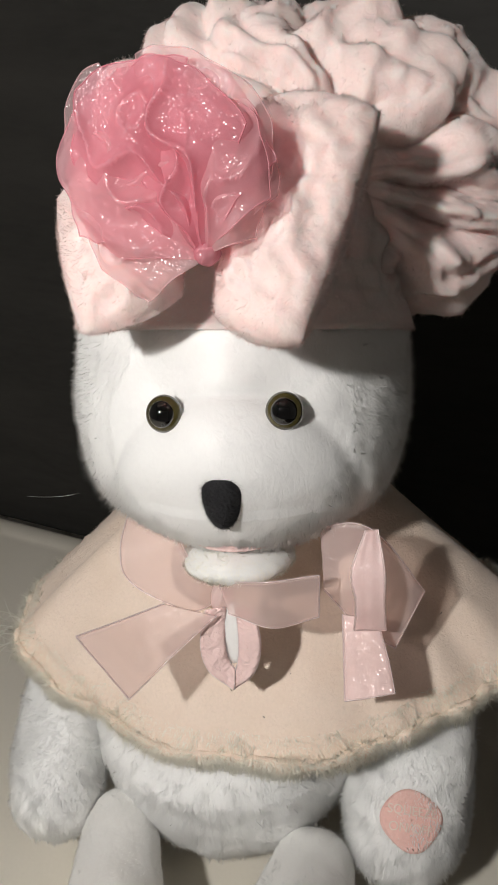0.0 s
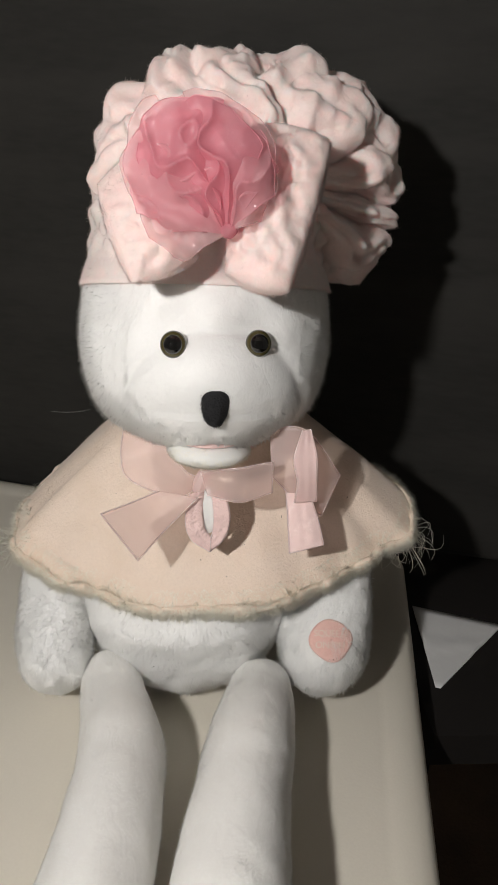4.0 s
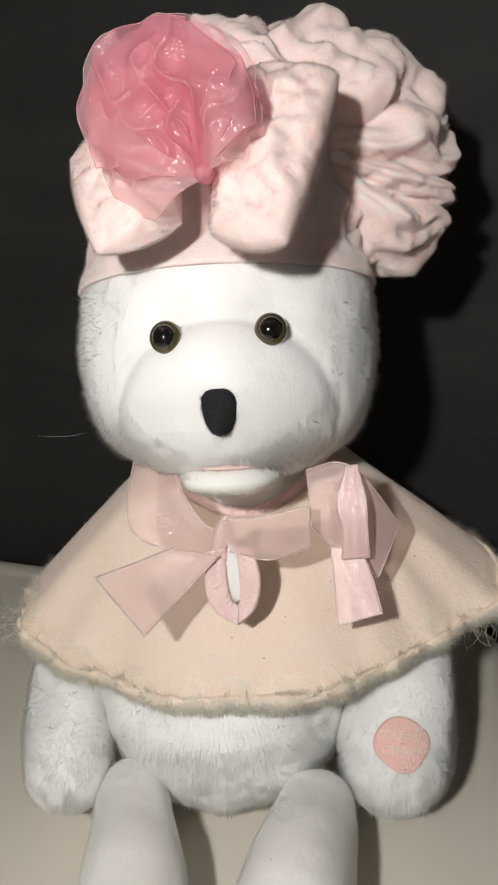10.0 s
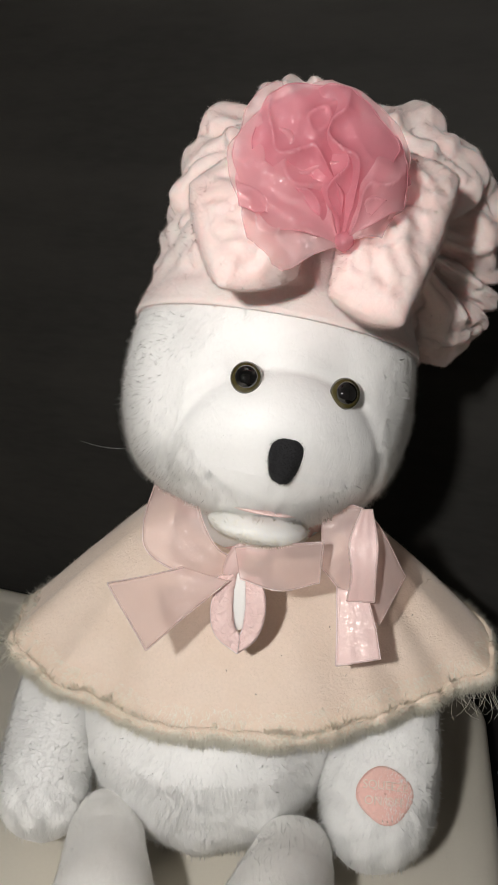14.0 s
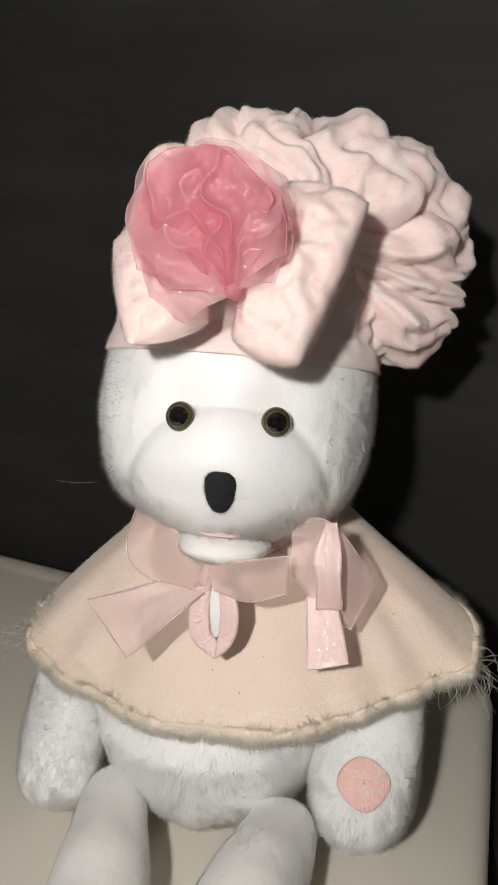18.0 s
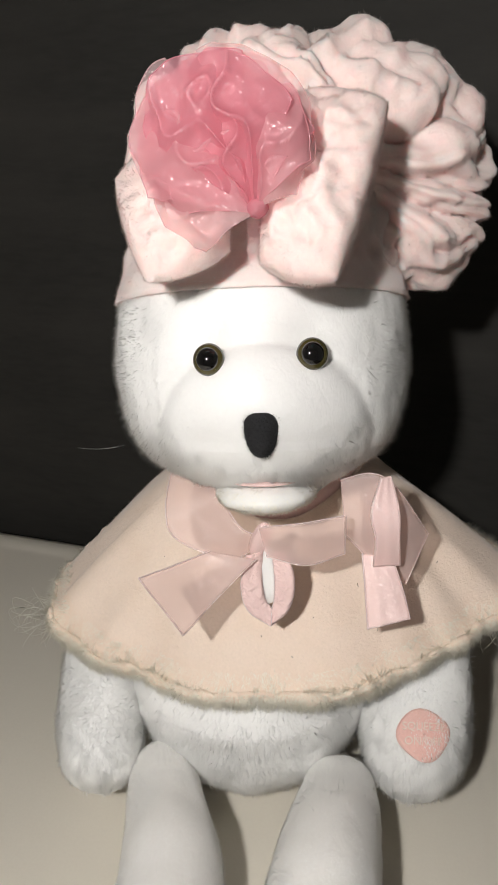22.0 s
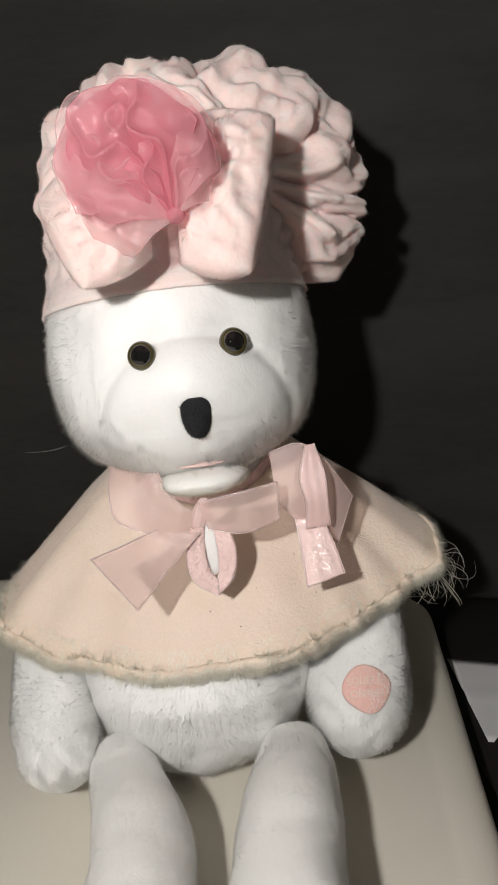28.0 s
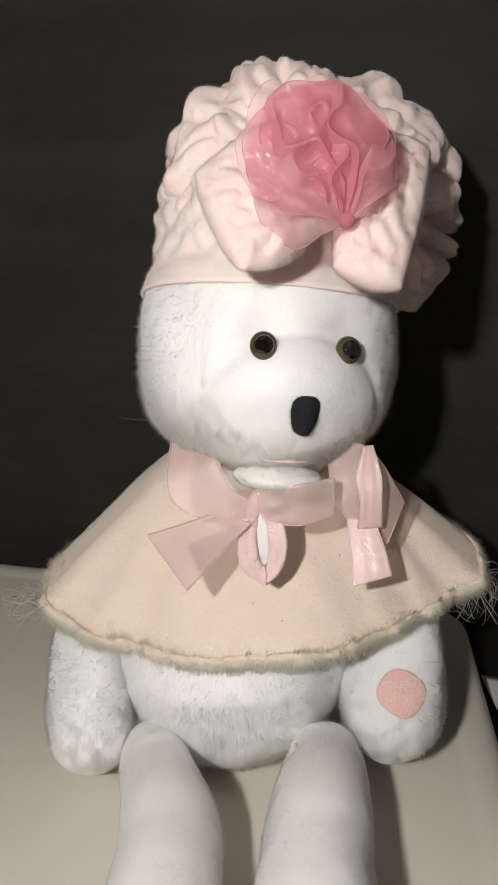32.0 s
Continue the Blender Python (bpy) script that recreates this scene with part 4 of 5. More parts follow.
def front(x, z):
    """The y of the face's skin at a place."""
    q = skull[0][(np.hypot(skull[0][:, 0] - x, skull[0][:, 2] - z) < 0.004) & (skull[0][:, 1] < HEAD_C[1])]
    return q[:, 1].min()


for ex, ez in ((-0.0393, 0.1880), (0.0048, 0.1888)):
    aim = turn(-14, 0, -5 if ex < -0.02 else 5)
    ey = front(ex, ez) + 0.0008
    iris = ball((ex, ey, ez), (0.0069, 0.0046, 0.0069), aim, 40, 28)
    e = part("eye", iris, IRIS, head, "round glossy eye with an olive iris")
    tip = np.array((ex, ey, ez)) + aim @ np.array([0.0, -0.0021, 0])
    part("pupil", ball(tip, (0.0051, 0.0037, 0.0051), aim, 32, 22), PUPIL, head)


def nose_grid():
    """A flat-topped felt nose, narrowing to a blunt tip below."""
    u, w = np.meshgrid(np.linspace(0, 1, 22), np.linspace(-1, 1, 22), indexing="ij")
    half = 0.0058 - 0.0024 * u ** 1.4 - 0.0022 * np.clip(u - 0.8, 0, 1) * 5 * 0.5
    half = half * (1 - 0.12 * np.exp(-(u / 0.06) ** 2))
    x = -0.0172 + half * w
    z = 0.1660 - 0.0148 * u - 0.0012 * (1 - w ** 2) * (u > 0.9)
    y = NOSE_Y + 0.0012 * u + 0.0030 * np.abs(w) ** 3 + 0.0018 * np.abs(2 * u - 1) ** 4
    return np.stack([x, y, z], -1)


NOSE_Y = front(-0.0172, 0.158) - 0.0012
nose = sheet(nose_grid(), 0.005)
part("nose", nose, BLACK, head, "black fuzzy felt nose")
part("felt_fuzz", pile(nose, 9000, 0.0018, 0.00013, (0, -0.2, -1), 0.5, 41), BLACK, head, kind="stuff")

part("neck", ball((-0.017, 0.378, 0.1120), (0.047, 0.041, 0.0150), None, 48, 20, lambda u, q: q * (1 + 0.04 * wave(q, 120, 2))[:, None]), FUR, bear)
jaw_skin = ball((-0.0185, 0.3550, 0.1215), (0.0235, 0.0265, 0.0078), turn(-6), 48, 24, lambda u, q: q * (1 + 0.05 * wave(q, 150, 2))[:, None])
jaw = part("jaw", jaw_skin, FUR, head, "cream lower jaw under the muzzle")
part("fur", pile(jaw_skin, 14000, 0.0022, 0.00030, (0, -0.6, -0.6), 0.6, 43), FRINGE, jaw, kind="stuff")
mouth = ball((-0.0185, 0.3575, 0.1278), (0.0205, 0.0240, 0.0022), turn(-6), 40, 16)
part("mouth", mouth, SATIN, head, "dusty pink inside of the mouth")
part("whisker", threads([np.array([-0.085, 0.352, 0.145])], [np.array([-0.105, 0.345, 0.146])], 0.00012, 6, 0.05), PILE, head)

# ---- the hat ----
hat = thing("hat", NECK, "pale pink gathered plush hat with a bow, worn by the bear", "hat", press=HEAD_PRESS)
GATHER = np.array([0.22, -0.975, 0.04])
GATHER = GATHER / np.linalg.norm(GATHER)
CROWN_X = np.cross([0, 0, 1.0], GATHER) * -1
CROWN_X = -CROWN_X / np.linalg.norm(CROWN_X)
CROWN_R = np.stack([CROWN_X, np.cross(GATHER, CROWN_X), GATHER], 1)


def crown_shape(unit, p):
    """Gathered cloth: deep uneven pleats that fan out from the gather behind the bow, soft lumps and raised dots between."""
    p = p.copy()
    a = np.arctan2(unit[:, 1], unit[:, 0])
    flat = np.hypot(unit[:, 0], unit[:, 1])
    e = 3.1 - 1.0 * np.clip(np.sin(a) * 1.5, 0, 1)
    square = (np.abs(np.cos(a)) ** e + np.abs(np.sin(a)) ** e) ** (-1 / e)
    p[:, :2] *= square[:, None]
    p[:, 1] *= 1 + 0.10 * np.clip(-unit[:, 0], 0, 1) * (unit[:, 1] > 0)
    reach = np.clip((flat - 0.22) / 0.5, 0, 1)
    phase = 5.0 * a + 1.1 * np.sin(2 * a + 0.5) + 0.9 * np.sin(3 * a + 1) + 1.7 * wave(p, 30, 11)
    pleat = np.abs(np.sin(phase)) ** 0.75
    fine = np.abs(np.sin(2.3 * phase + 2.5 * unit[:, 2] + 1.5 * wave(p, 40, 5))) ** 0.8
    right = np.clip(unit[:, 0] * 1.6 + 0.2, 0, 1)
    p[:, 2] = np.where(p[:, 2] > 0, p[:, 2] * 0.80 - 0.016 * np.exp(-(flat / 0.38) ** 2), p[:, 2])
    ridge = (pleat - 0.66) * (0.0140 + 0.0070 * right) * reach * (1 - 0.72 * flat ** 4) + (fine - 0.6) * 0.0042 * reach
    lumps = 0.0085 * wave(p, 42, 2) + 0.0036 * wave(p, 95, 7) + 0.0016 * np.clip(wave(p, 135, 3) * 2.2 - 0.25, 0, 1)
    return p + unit * (ridge + lumps)[:, None]


crown_skin = ball((0.0030, 0.4090, 0.2630), (0.0870, 0.0645, 0.0570), CROWN_R, 280, 130, crown_shape)
crown = part("crown", crown_skin, PINK, hat)
part("plush", pile(crown_skin, 120000, 0.0020, 0.00020, (0, -0.4, -1), 0.6, 51, lambda c, n: n[:, 1] < 0.5), PINKPILE, crown, kind="stuff")


def band_grid():
    """The plush side of the hat, close on the head from the brow upward and lumpy where it is gathered."""
    a = np.linspace(0, 2 * math.pi, 170, endpoint=False)
    rows = []
    for h in np.linspace(0, 1, 26):
        zz = 0.0255 + 0.060 * h - 0.006 * np.clip(np.sin(a), 0, 1)
        rad = np.maximum(girth(np.minimum(zz, 0.040)), 0.8) * (1 - 0.06 * h)
        rows.append(np.stack([(HEAD_RADII[0] + 0.0016) * rad * np.cos(a), (HEAD_RADII[1] + 0.0012) * rad * np.sin(a), zz], -1))
    g = np.array(rows)
    flat = g.reshape(-1, 3)
    out = flat * np.array([1, 1, 0])
    out /= np.linalg.norm(out, axis=1)[:, None]
    h = np.clip((flat[:, 2] - 0.027) / 0.02, 0, 1)
    side = np.clip(np.abs(flat[:, 0]) / 0.03 - 0.6, 0, 1)
    lump = 0.0034 * wave(flat * np.array([1, 1, 1.4]), 60, 4) + 0.0026 * wave(flat, 130, 9) + 0.0016 * np.abs(wave(flat * np.array([2, 2, 0.8]), 60, 2))
    flat += out * (lump * h * (0.35 + 0.65 * side))[:, None]
    return flat.reshape(g.shape) @ HEAD_R.T + HEAD_C


band_skin = sheet(band_grid(), 0.0018, True)
band = part("band", band_skin, PINK, hat)
part("plush", pile(band_skin, 50000, 0.0024, 0.00022, (0, 0, -1), 0.6, 52, lambda c, n: n[:, 1] < 0.5), PINKPILE, band, kind="stuff")


def pillow(corners, thick, n=26, seed=0.0, lift=(0, -1, 0.2)):
    """A stuffed loop of cloth between four corners, fat in the middle."""
    a, b, c, d = (np.array(q) for q in corners)
    u, w = np.meshgrid(np.linspace(0, 1, n), np.linspace(0, 1, n), indexing="ij")
    p, q = 2 * u - 1, 2 * w - 1
    U, Wd = (0.5 + 0.555 * p * np.sqrt(1 - 0.20 * q ** 2))[..., None], (0.5 + 0.555 * q * np.sqrt(1 - 0.20 * p ** 2))[..., None]
    g = a * (1 - U) * (1 - Wd) + b * U * (1 - Wd) + c * U * Wd + d * (1 - U) * Wd
    fat = ((1 - np.abs(2 * u - 1) ** 3.2) * (1 - np.abs(2 * w - 1) ** 3.2)) ** 0.48
    nrm = np.cross(b - a, d - a)
    nrm = nrm / np.linalg.norm(nrm)
    if nrm @ np.array(lift) < 0:
        nrm = -nrm
    flat = g.reshape(-1, 3)
    bump = (0.0046 * wave(flat, 70, seed) + 0.0022 * wave(flat, 170, seed)).reshape(n, n)
    crease = 0.0022 * np.sin(9 * w + seed) * np.exp(-(u / 0.5) ** 2) * fat
    dots = np.zeros((n, n))
    for i in range(5):
        for j in range(6):
            cu, cw = 0.14 + 0.19 * i + 0.03 * math.sin(7 * j + seed), 0.10 + 0.165 * j + (0.08 if i % 2 else 0) + 0.02 * math.sin(5 * i + seed)
            k = np.array([cu, cw])
            at = a * (1 - k[0]) * (1 - k[1]) + b * k[0] * (1 - k[1]) + c * k[0] * k[1] + d * (1 - k[0]) * k[1]
            dots += 0.0008 * np.clip(1 - (np.linalg.norm(g - at, axis=-1) / 0.0034) ** 4, 0, 1)
    top = g + nrm * (thick * 0.5 * fat + bump * fat - crease + dots * fat)[..., None]
    bot = g - nrm * (thick * 0.5 * fat)[..., None]
    v = np.vstack([top.reshape(-1, 3), bot.reshape(-1, 3)])
    k = n * n
    f = grid_faces(n, n)
    f = f + [tuple(k + i for i in reversed(q)) for q in f]
    rim = [i for i in range(n)] + [i * n + n - 1 for i in range(1, n)] + [(n - 1) * n + i for i in range(n - 2, -1, -1)] + [i * n for i in range(n - 2, 0, -1)]
    for i in range(len(rim)):
        p, q = rim[i], rim[(i + 1) % len(rim)]
        f.append((p, q, k + q, k + p))
    return v, f


LOOPS = {"left": [(-0.0270, 0.314, 0.2320), (-0.0590, 0.300, 0.2225), (-0.0780, 0.340, 0.2620), (-0.034, 0.346, 0.294)],
         "right": [(-0.0150, 0.305, 0.2270), (0.0150, 0.292, 0.2215), (0.0370, 0.333, 0.2860), (-0.004, 0.345, 0.290)]}
for side, corners in LOOPS.items():
    skin = pillow(corners, 0.025, 64, 3.0 if side == "left" else 8.0)
    lp = part("bow_loop", skin, PINK, hat, "stuffed pale pink plush bow loop")
    part("plush", pile(skin, 40000, 0.0020, 0.00020, (0, -0.3, -1), 0.50, 61 if side == "left" else 62), PINKPILE, lp, kind="stuff")

# organza rose on the knot: crushed layers that fan out from their tie low on one side
ROSE_C = np.array([-0.0265, 0.3005, 0.2680])
ROSE_R = turn(-6, 0, -8)
TIE = np.array([0.0125, -0.0215])
flower = part("flower", ball(ROSE_C + np.array([0.0120, -0.006, -0.0195]), (0.0042, 0.005, 0.0042), None, 28, 18, lambda u, q: q * (1 + 0.12 * wave(q, 500, 2))[:, None]), ROSECORE, hat, "pink sheer organza rose")


def petal(angle, half, size, lean, cup, crush, folds, seed, n=56):
    """One layer of organza rooted in the tie: it reaches to a rounded outline and is crushed into radiating folds."""
    u, w = np.meshgrid(np.linspace(0, 1, n), np.linspace(-1, 1, n), indexing="ij")
    a = radians(angle) + radians(half) * w
    dx, dz = np.cos(a), np.sin(a)
    along = TIE[0] * dx + TIE[1] * dz
    far = -along + np.sqrt(np.maximum(along ** 2 - TIE @ TIE + size ** 2, 1e-8))
    far = far * (1 + 0.10 * np.sin(3 * a + seed) + 0.05 * np.sin(7 * a + 2 * seed))
    r = 0.001 + (far - 0.001) * u
    fwd = 0.003 + lean * u + cup * np.sin(math.pi * np.clip(u, 0, 1) ** 0.8) * (1 - 0.35 * w ** 2) - 0.004 * u ** 6
    flat = np.stack([TIE[0] + r * dx, -fwd, TIE[1] + r * dz], -1).reshape(-1, 3)
    uu, aa = u.ravel(), a.ravel()
    bend = wave(flat, 55, seed)
    ridge = 1 - 2.4 * np.abs(np.sin(folds * aa + 2.6 * bend + seed)) ** 0.6
    swell = np.clip(uu * 2.5, 0, 1) * (1 - 0.35 * uu)
    flat[:, 1] -= 0.7 * crush * (ridge + 0.35 * (1 - 2.6 * np.abs(wave(flat @ turn(0, 40 * seed, 0).T * np.array([1, 1, 0.45]), 52, seed + 3))) + 0.16 * wave(flat, 170, seed + 6)) * swell
    flat[:, [0, 2]] += 0.0012 * np.stack([wave(flat, 120, seed + 5), wave(flat, 120, seed + 8)], 1)
    g = flat.reshape(n, n, 3) @ ROSE_R.T + ROSE_C
    return (g.reshape(-1, 3), grid_faces(n, n)), [g[-1], g[n // 4:, 0], g[n // 4:, -1]]


for mat, words_on, rows in ((VEIL, "pale sheer outer petal", ((124, 84, 0.0330, -0.001, 0.005, 0.0026, 1.4, 0.7), (168, 46, 0.0360, 0.001, 0.006, 0.0026, 1.7, 2.0), (66, 46, 0.0330, 0.002, 0.006, 0.0028, 1.6, 3.3))),
                            (ROSE, "", ((112, 60, 0.0320, 0.004, 0.007, 0.0036, 2.3, 4.6), (80, 40, 0.0320, 0.007, 0.007, 0.0038, 2.6, 5.9), (146, 34, 0.0310, 0.006, 0.008, 0.0038, 2.5, 7.2))),
                            (ROSECORE, "deep pink heart of the rose", ((120, 26, 0.0310, 0.010, 0.008, 0.0046, 3.4, 8.5), (92, 24, 0.0290, 0.011, 0.007, 0.0046, 3.6, 9.8), (106, 22, 0.0190, 0.012, 0.006, 0.0040, 4.0, 11.1)))):
    for row in rows:
        cloth_of, lines = petal(*row)
        for line in lines:
            ev, ef = cord(line, 0.00024)
            cloth_of = (np.vstack([cloth_of[0], ev]), cloth_of[1] + [tuple(len(cloth_of[0]) + i for i in q) for q in ef])
        part("petal", cloth_of, mat, flower, words_on)

# ---- the capelet with its ribbons ----
CAPE_AT = Vector((-0.01, 0.3764, 0.0731))
cape = thing("capelet", CAPE_AT, "peach fleece capelet with frayed hem and sheer ribbon bow", "garment", press=BODY_PRESS)
HEM = [(-0.1260, 0.331, 0.0665), (-0.104, 0.307, 0.0590), (-0.076, 0.292, 0.0580), (-0.0401, 0.277, 0.0595), (-0.0031, 0.2745, 0.0613), (0.025, 0.281, 0.0630),
       (0.0463, 0.292, 0.0650), (0.070, 0.308, 0.0675), (0.0915, 0.322, 0.0725), (0.086, 0.358, 0.080), (0.042, 0.402, 0.083), (-0.025, 0.415, 0.083), (-0.088, 0.402, 0.081), (-0.120, 0.366, 0.073)]
COLLAR = []
for i in range(len(HEM)):
    x, y, z = HEM[i]
    d = np.array([x + 0.0150, y - 0.372])
    d /= np.linalg.norm(d)
    COLLAR.append((-0.0170 + 0.041 * d[0], 0.372 + 0.038 * d[1], 0.1200 - 0.013 * max(0.0, -d[1]) ** 3))


def ring(points, n):
    p = np.array(points + points[:1] + points[1:3])
    p = np.vstack([points[-1:], p])
    return spline(p, (len(p) - 1) * 20)[20:20 + 20 * len(points)]


def cape_grid(rows=46):
    h, c = ring(HEM, 0), ring(COLLAR, 0)
    g = []
    for s in np.linspace(0, 1, rows):
        p = c * (1 - s) + h * s
        out = h - c
        out[:, 2] = 0
        out /= np.linalg.norm(out, axis=1)[:, None]
        swell = math.sin(math.pi * s ** 0.8)
        p = p + out * 0.0015 * swell
        p[:, 2] += 0.0020 * swell
        a = np.linspace(0, 2 * math.pi, len(p), endpoint=False)
        p = p + out * (0.0016 * s * np.sin(5 * a + 1.0) * np.sin(2 * a + 0.4) + 0.0010 * s * np.sin(11 * a + 2 * np.sin(2 * a)))[:, None]
        g.append(p)
    g = np.array(g)
    flat = g.reshape(-1, 3)
    flat[:, 1] -= 0.0014 * wave(flat, 45, 5) + 0.0006 * wave(flat, 120, 6)
    return flat.reshape(g.shape)


CG = cape_grid()
cape_skin = sheet(CG, 0.0026, True)
cloth = part("cloth", cape_skin, FELT, cape)
part("fuzz", pile(cape_skin, 50000, 0.0015, 0.00020, (0, -0.3, -1), 0.75, 71, lambda c, n: n[:, 1] < 0.4), FELTPILE, cloth, kind="stuff")


rng = np.random.default_rng(90)
lint_at = [CG[r, c] for r, c in zip(rng.integers(16, 44, 9), rng.integers(10, 150, 9))]
part("lint", threads([q + np.array([0, -0.002, 0.001]) for q in lint_at], [q + np.array([0, -0.0022, 0.001]) + 0.0006 * rng.normal(size=3) for q in lint_at], 0.00020, 5, 0.4, 4), DARKLINT, cape, "tiny dark specks of lint", kind="stuff")


def hem_roll():
    h = CG[-1]
    d = np.roll(h, -1, 0) - np.roll(h, 1, 0)
    d /= np.linalg.norm(d, axis=1)[:, None]
    a = np.linspace(0, 2 * math.pi, 10, endpoint=False)
    up = np.array([0, 0, 1.0])
    side = np.cross(d, up)
    r = (0.0022 * (1 + 0.55 * wave(h, 200, 3)))[:, None, None]
    g = h[:, None] + r * (np.cos(a)[None, :, None] * side[:, None] + 1.25 * np.sin(a)[None, :, None] * up)
    n = len(h)
    v = g.reshape(-1, 3)
    f = [(i * 10 + j, i * 10 + (j + 1) % 10, ((i + 1) % n) * 10 + (j + 1) % 10, ((i + 1) % n) * 10 + j) for i in range(n) for j in range(10)]
    return v, f


hem = hem_roll()
hem_part = part("hem", hem, FELT, cape, "frayed cream-coloured hem")
part("fuzz", pile(hem, 40000, 0.0046, 0.00028, (0, -0.4, -0.6), 0.45, 72, lambda c, n: c[:, 1] < 0.37), FRINGE, hem_part, kind="stuff")
part("fuzz", pile(sheet(CG[39:], 0.0030, True), 20000, 0.0030, 0.00026, (0, -0.3, -1), 0.6, 73, lambda c, n: (c[:, 1] < 0.37) * (0.35 + 0.65 * (wave_fast(c, 260, 2.0) > 0))), FRINGE, cloth, kind="stuff")


def tuft(at, out, count, length, spread, seed):
    rng = np.random.default_rng(seed)
    s = np.array(at) + rng.normal(size=(count, 3)) * np.array([0.006, 0.004, 0.003])
    d = np.array(out) + rng.normal(size=(count, 3)) * spread
    d /= np.linalg.norm(d, axis=1)[:, None]
    return threads(s, s + d * length * rng.uniform(0.4, 1.1, (count, 1)), 0.00022, seed, 0.35)


part("fringe", tuft((0.0870, 0.326, 0.0660), (0.45, -0.3, -0.75), 70, 0.018, 0.5, 81), FRINGE, cape, "tangled white threads at the corner")
part("fringe", tuft((-0.1270, 0.335, 0.0600), (-0.8, 0.1, -0.35), 60, 0.018, 0.45, 82), FRINGE, cape, "tangled white threads at the corner")



def collar_tube():
    c = ring(COLLAR, 0)
    a = np.linspace(0, 2 * math.pi, 10, endpoint=False)
    mid = c.mean(0)
    out = c - mid
    out[:, 2] = 0
    out /= np.linalg.norm(out, axis=1)[:, None]
    r = (0.0028 * (1 + 0.2 * wave(c, 180, 4)))[:, None, None]
    g = c[:, None] - out[:, None] * 0.003 + r * (np.cos(a)[None, :, None] * out[:, None] + 1.4 * np.sin(a)[None, :, None] * np.array([0, 0, 1.0]))
    n = len(c)
    return g.reshape(-1, 3), [(i * 10 + j, i * 10 + (j + 1) % 10, ((i + 1) % n) * 10 + (j + 1) % 10, ((i + 1) % n) * 10 + j) for i in range(n) for j in range(10)]


part("collar", collar_tube(), SATIN, cape, "puckered pink satin collar")

# ribbons: left loop, left tail, the flat bar, right loop, right tail, satin keyhole
ribbon("ribbon_loop", strip([(-0.060, 0.325, 0.139), (-0.0615, 0.304, 0.128), (-0.057, 0.297, 0.119), (-0.036, 0.291, 0.1135), (-0.025, 0.293, 0.117)],
                          [(-0.042, 0.322, 0.141), (-0.040, 0.304, 0.137), (-0.036, 0.298, 0.130), (-0.030, 0.294, 0.124), (-0.022, 0.294, 0.121)], seed=1.0), SHEER, cape, "sheer pink ribbon loop")
ribbon("ribbon_tail", strip([(-0.043, 0.286, 0.1195), (-0.055, 0.278, 0.1190), (-0.0679, 0.268, 0.1195)], [(-0.0250, 0.286, 0.1160), (-0.040, 0.276, 0.1060), (-0.0524, 0.264, 0.0985)], seed=2.0), SHEER, cape, "sheer pink ribbon tail")
ribbon("ribbon_bar", strip([(-0.0240, 0.288, 0.1275), (-0.008, 0.286, 0.1300), (0.0085, 0.289, 0.1310)], [(-0.0210, 0.286, 0.1170), (-0.006, 0.283, 0.1150), (0.0088, 0.286, 0.1175)], seed=3.0), SHEER, cape, "sheer pink ribbon fold")
ribbon("ribbon_loop", strip([(0.008, 0.308, 0.136), (0.020, 0.306, 0.139), (0.030, 0.305, 0.133), (0.0443, 0.307, 0.1140)], [(0.010, 0.300, 0.118), (0.016, 0.297, 0.113), (0.022, 0.295, 0.107), (0.0350, 0.294, 0.1000)], seed=4.0), SHEER, cape, "sheer pink ribbon loop")
ribbon("ribbon_tail", strip([(0.0165, 0.294, 0.113), (0.0175, 0.285, 0.1020), (0.0183, 0.277, 0.0915)], [(0.028, 0.293, 0.112), (0.032, 0.286, 0.1030), (0.0347, 0.279, 0.0944)], seed=5.0), SATINRIB, cape, "shiny pink satin ribbon tail")
ribbon("ribbon_tail", strip([(0.0225, 0.302, 0.139), (0.0185, 0.293, 0.130), (0.0205, 0.289, 0.121), (0.0205, 0.290, 0.110)], [(0.0265, 0.303, 0.139), (0.0290, 0.294, 0.130), (0.0295, 0.290, 0.121), (0.0310, 0.291, 0.110)], seed=6.0), SATINRIB, cape, "shiny pink satin ribbon tail")
part("knot", ball((-0.0235, 0.2905, 0.1215), (0.0034, 0.0026, 0.0068), turn(0, 22, 0), 28, 22, lambda u, q: q * (1 + 0.07 * np.sin(7 * np.arctan2(u[:, 1], u[:, 0])))[:, None]), SATINRIB, cape, "shiny pink satin knot")


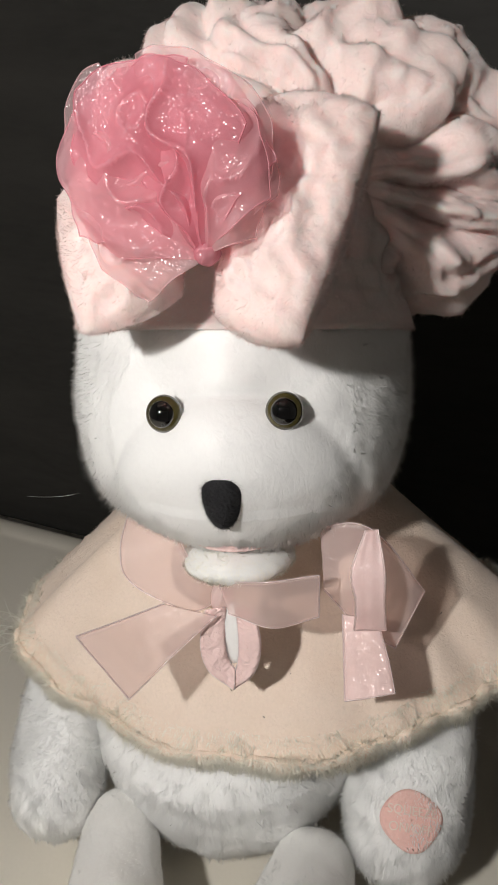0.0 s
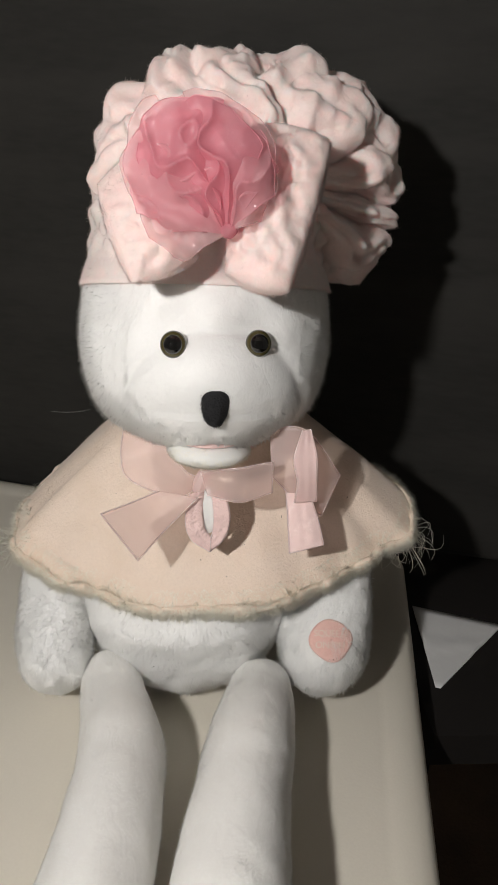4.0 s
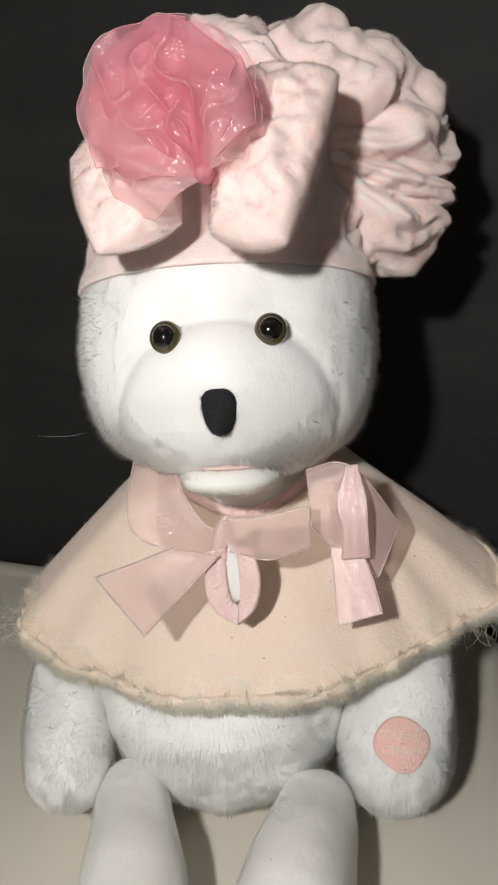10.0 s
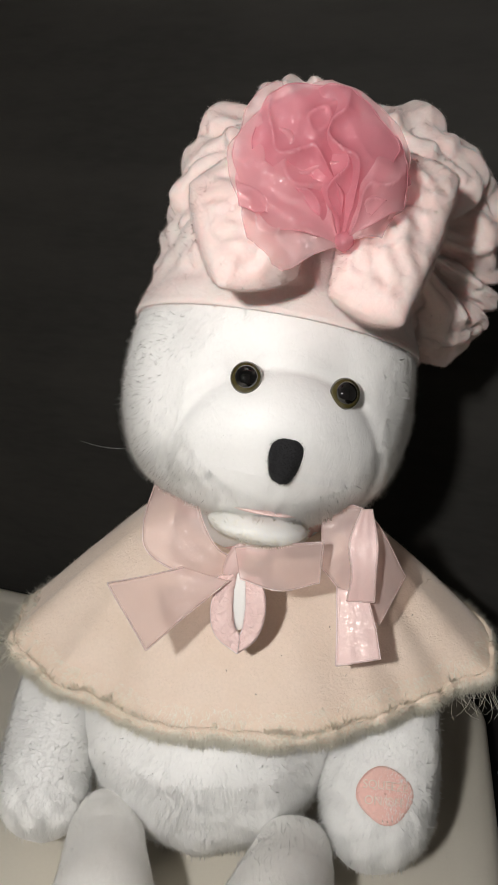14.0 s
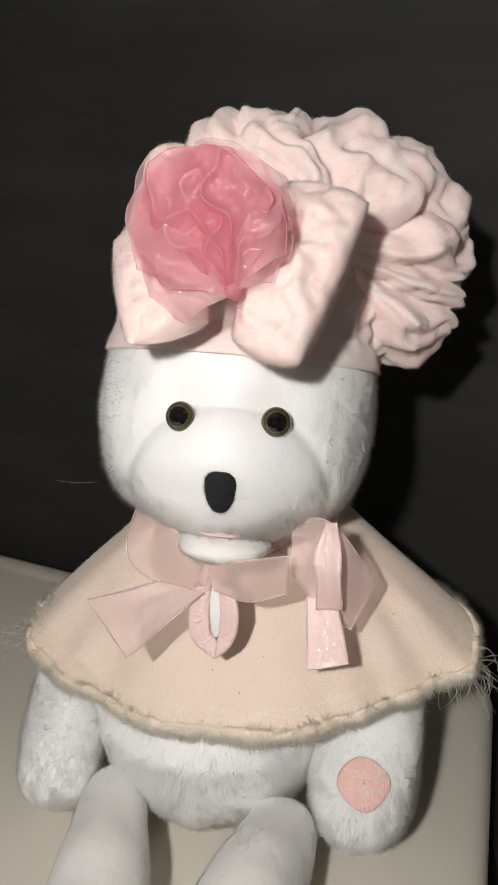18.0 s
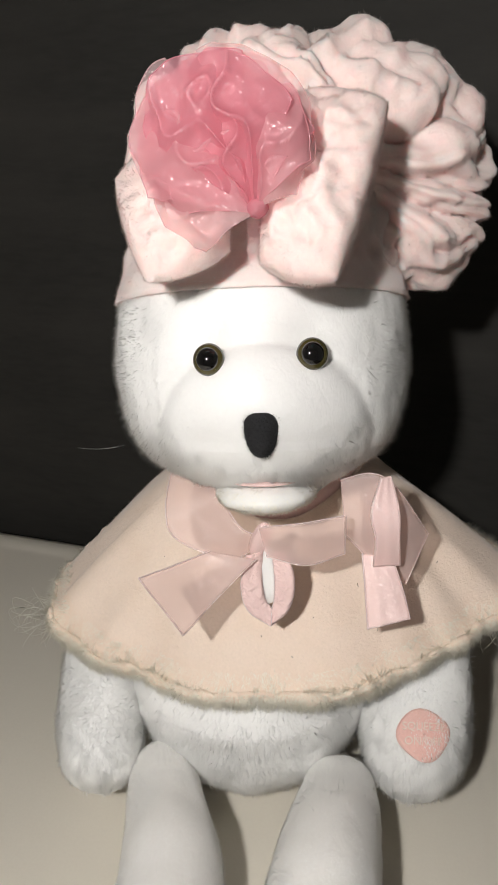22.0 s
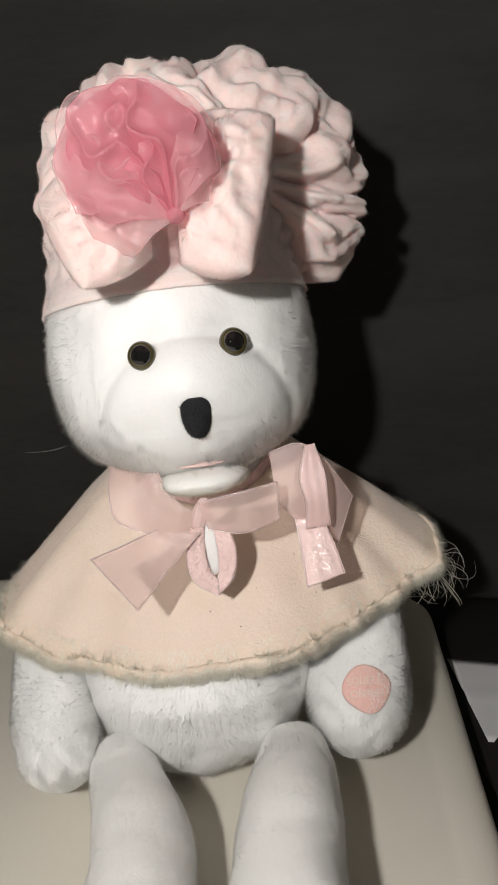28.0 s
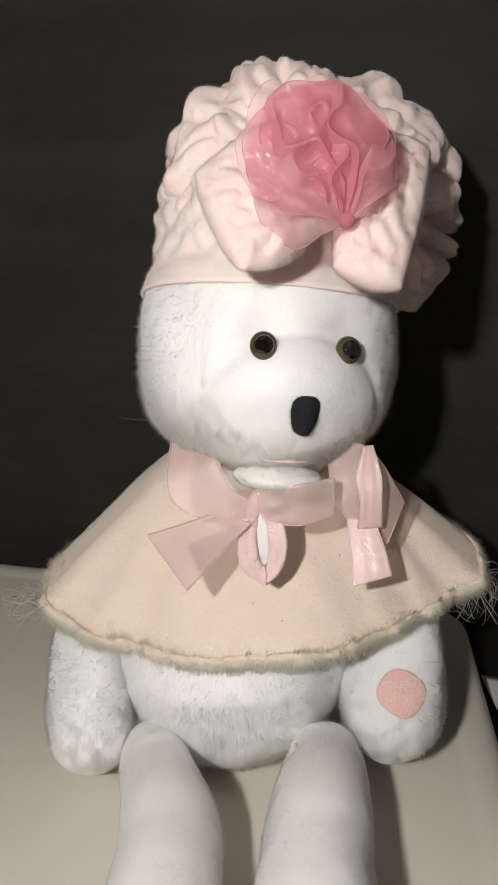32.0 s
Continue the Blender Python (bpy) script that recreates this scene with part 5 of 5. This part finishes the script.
ribbon("keyhole_trim", strip([(-0.0290, 0.2875, 0.1170), (-0.0310, 0.2832, 0.1060), (-0.0280, 0.2797, 0.0980), (-0.0192, 0.2778, 0.0930)],
                           [(-0.0225, 0.2885, 0.1175), (-0.0228, 0.2846, 0.1085), (-0.0215, 0.2820, 0.1015), (-0.0190, 0.2805, 0.0985)], 60, 9, 0.0005, 0.0022, 8.0), SATIN, cape, "puckered pink satin binding of the keyhole")
ribbon("keyhole_trim", strip([(-0.0128, 0.2875, 0.1175), (-0.0102, 0.2838, 0.1075), (-0.0125, 0.2799, 0.0982), (-0.0192, 0.2776, 0.0928)],
                           [(-0.0190, 0.2885, 0.1175), (-0.0178, 0.2850, 0.1085), (-0.0180, 0.2822, 0.1015), (-0.0190, 0.2805, 0.0985)], 60, 9, 0.0005, 0.0022, 9.0), SATIN, cape, "puckered pink satin binding of the keyhole")
part("keyhole_lining", ball((-0.0202, 0.2872, 0.1085), (0.0052, 0.0012, 0.0104), turn(-23), 28, 14), FUR, cape, "white plush seen through the keyhole")


# ---- what moves: the head and hat sway together, the capelet follows a little, the jaw sings ----
def motions():
    for ob, base, rows in ((head, BASE, HEAD_ROWS), (hat, Vector((0, 0, 0)), HEAD_ROWS)):
        walk(ob, [(t, Matrix.Translation(NECK - base + Vector((x, y, z))) @ Matrix.Rotation(Vector((a, b, c)).length, 4, Vector((a, b, c)).normalized())) for t, a, b, c, x, y, z in rows])
    walk(cape, [(t, Matrix.Translation(CAPE_AT + Vector((x, y, z))) @ Matrix.Rotation(Vector((a, b, c)).length, 4, Vector((a, b, c)).normalized())) for t, a, b, c, x, y, z in CAPE_ROWS])
    held = []
    for t, eye, target, roll in PATH:
        left, up, ahead = (float(np.interp(t, [r[0] for r in TORCH_ROWS], [r[k] for r in TORCH_ROWS])) for k in (1, 2, 3))
        at = look(eye, target, roll) @ Vector((-left, up, -ahead))
        held.append((t, look(at, (-0.02, 0.32, 0.16))))
    walk(torch, held)
    walk(jaw, [(t, pose(0, 0, -d)) for t, d in JAW_ROWS])


motions()
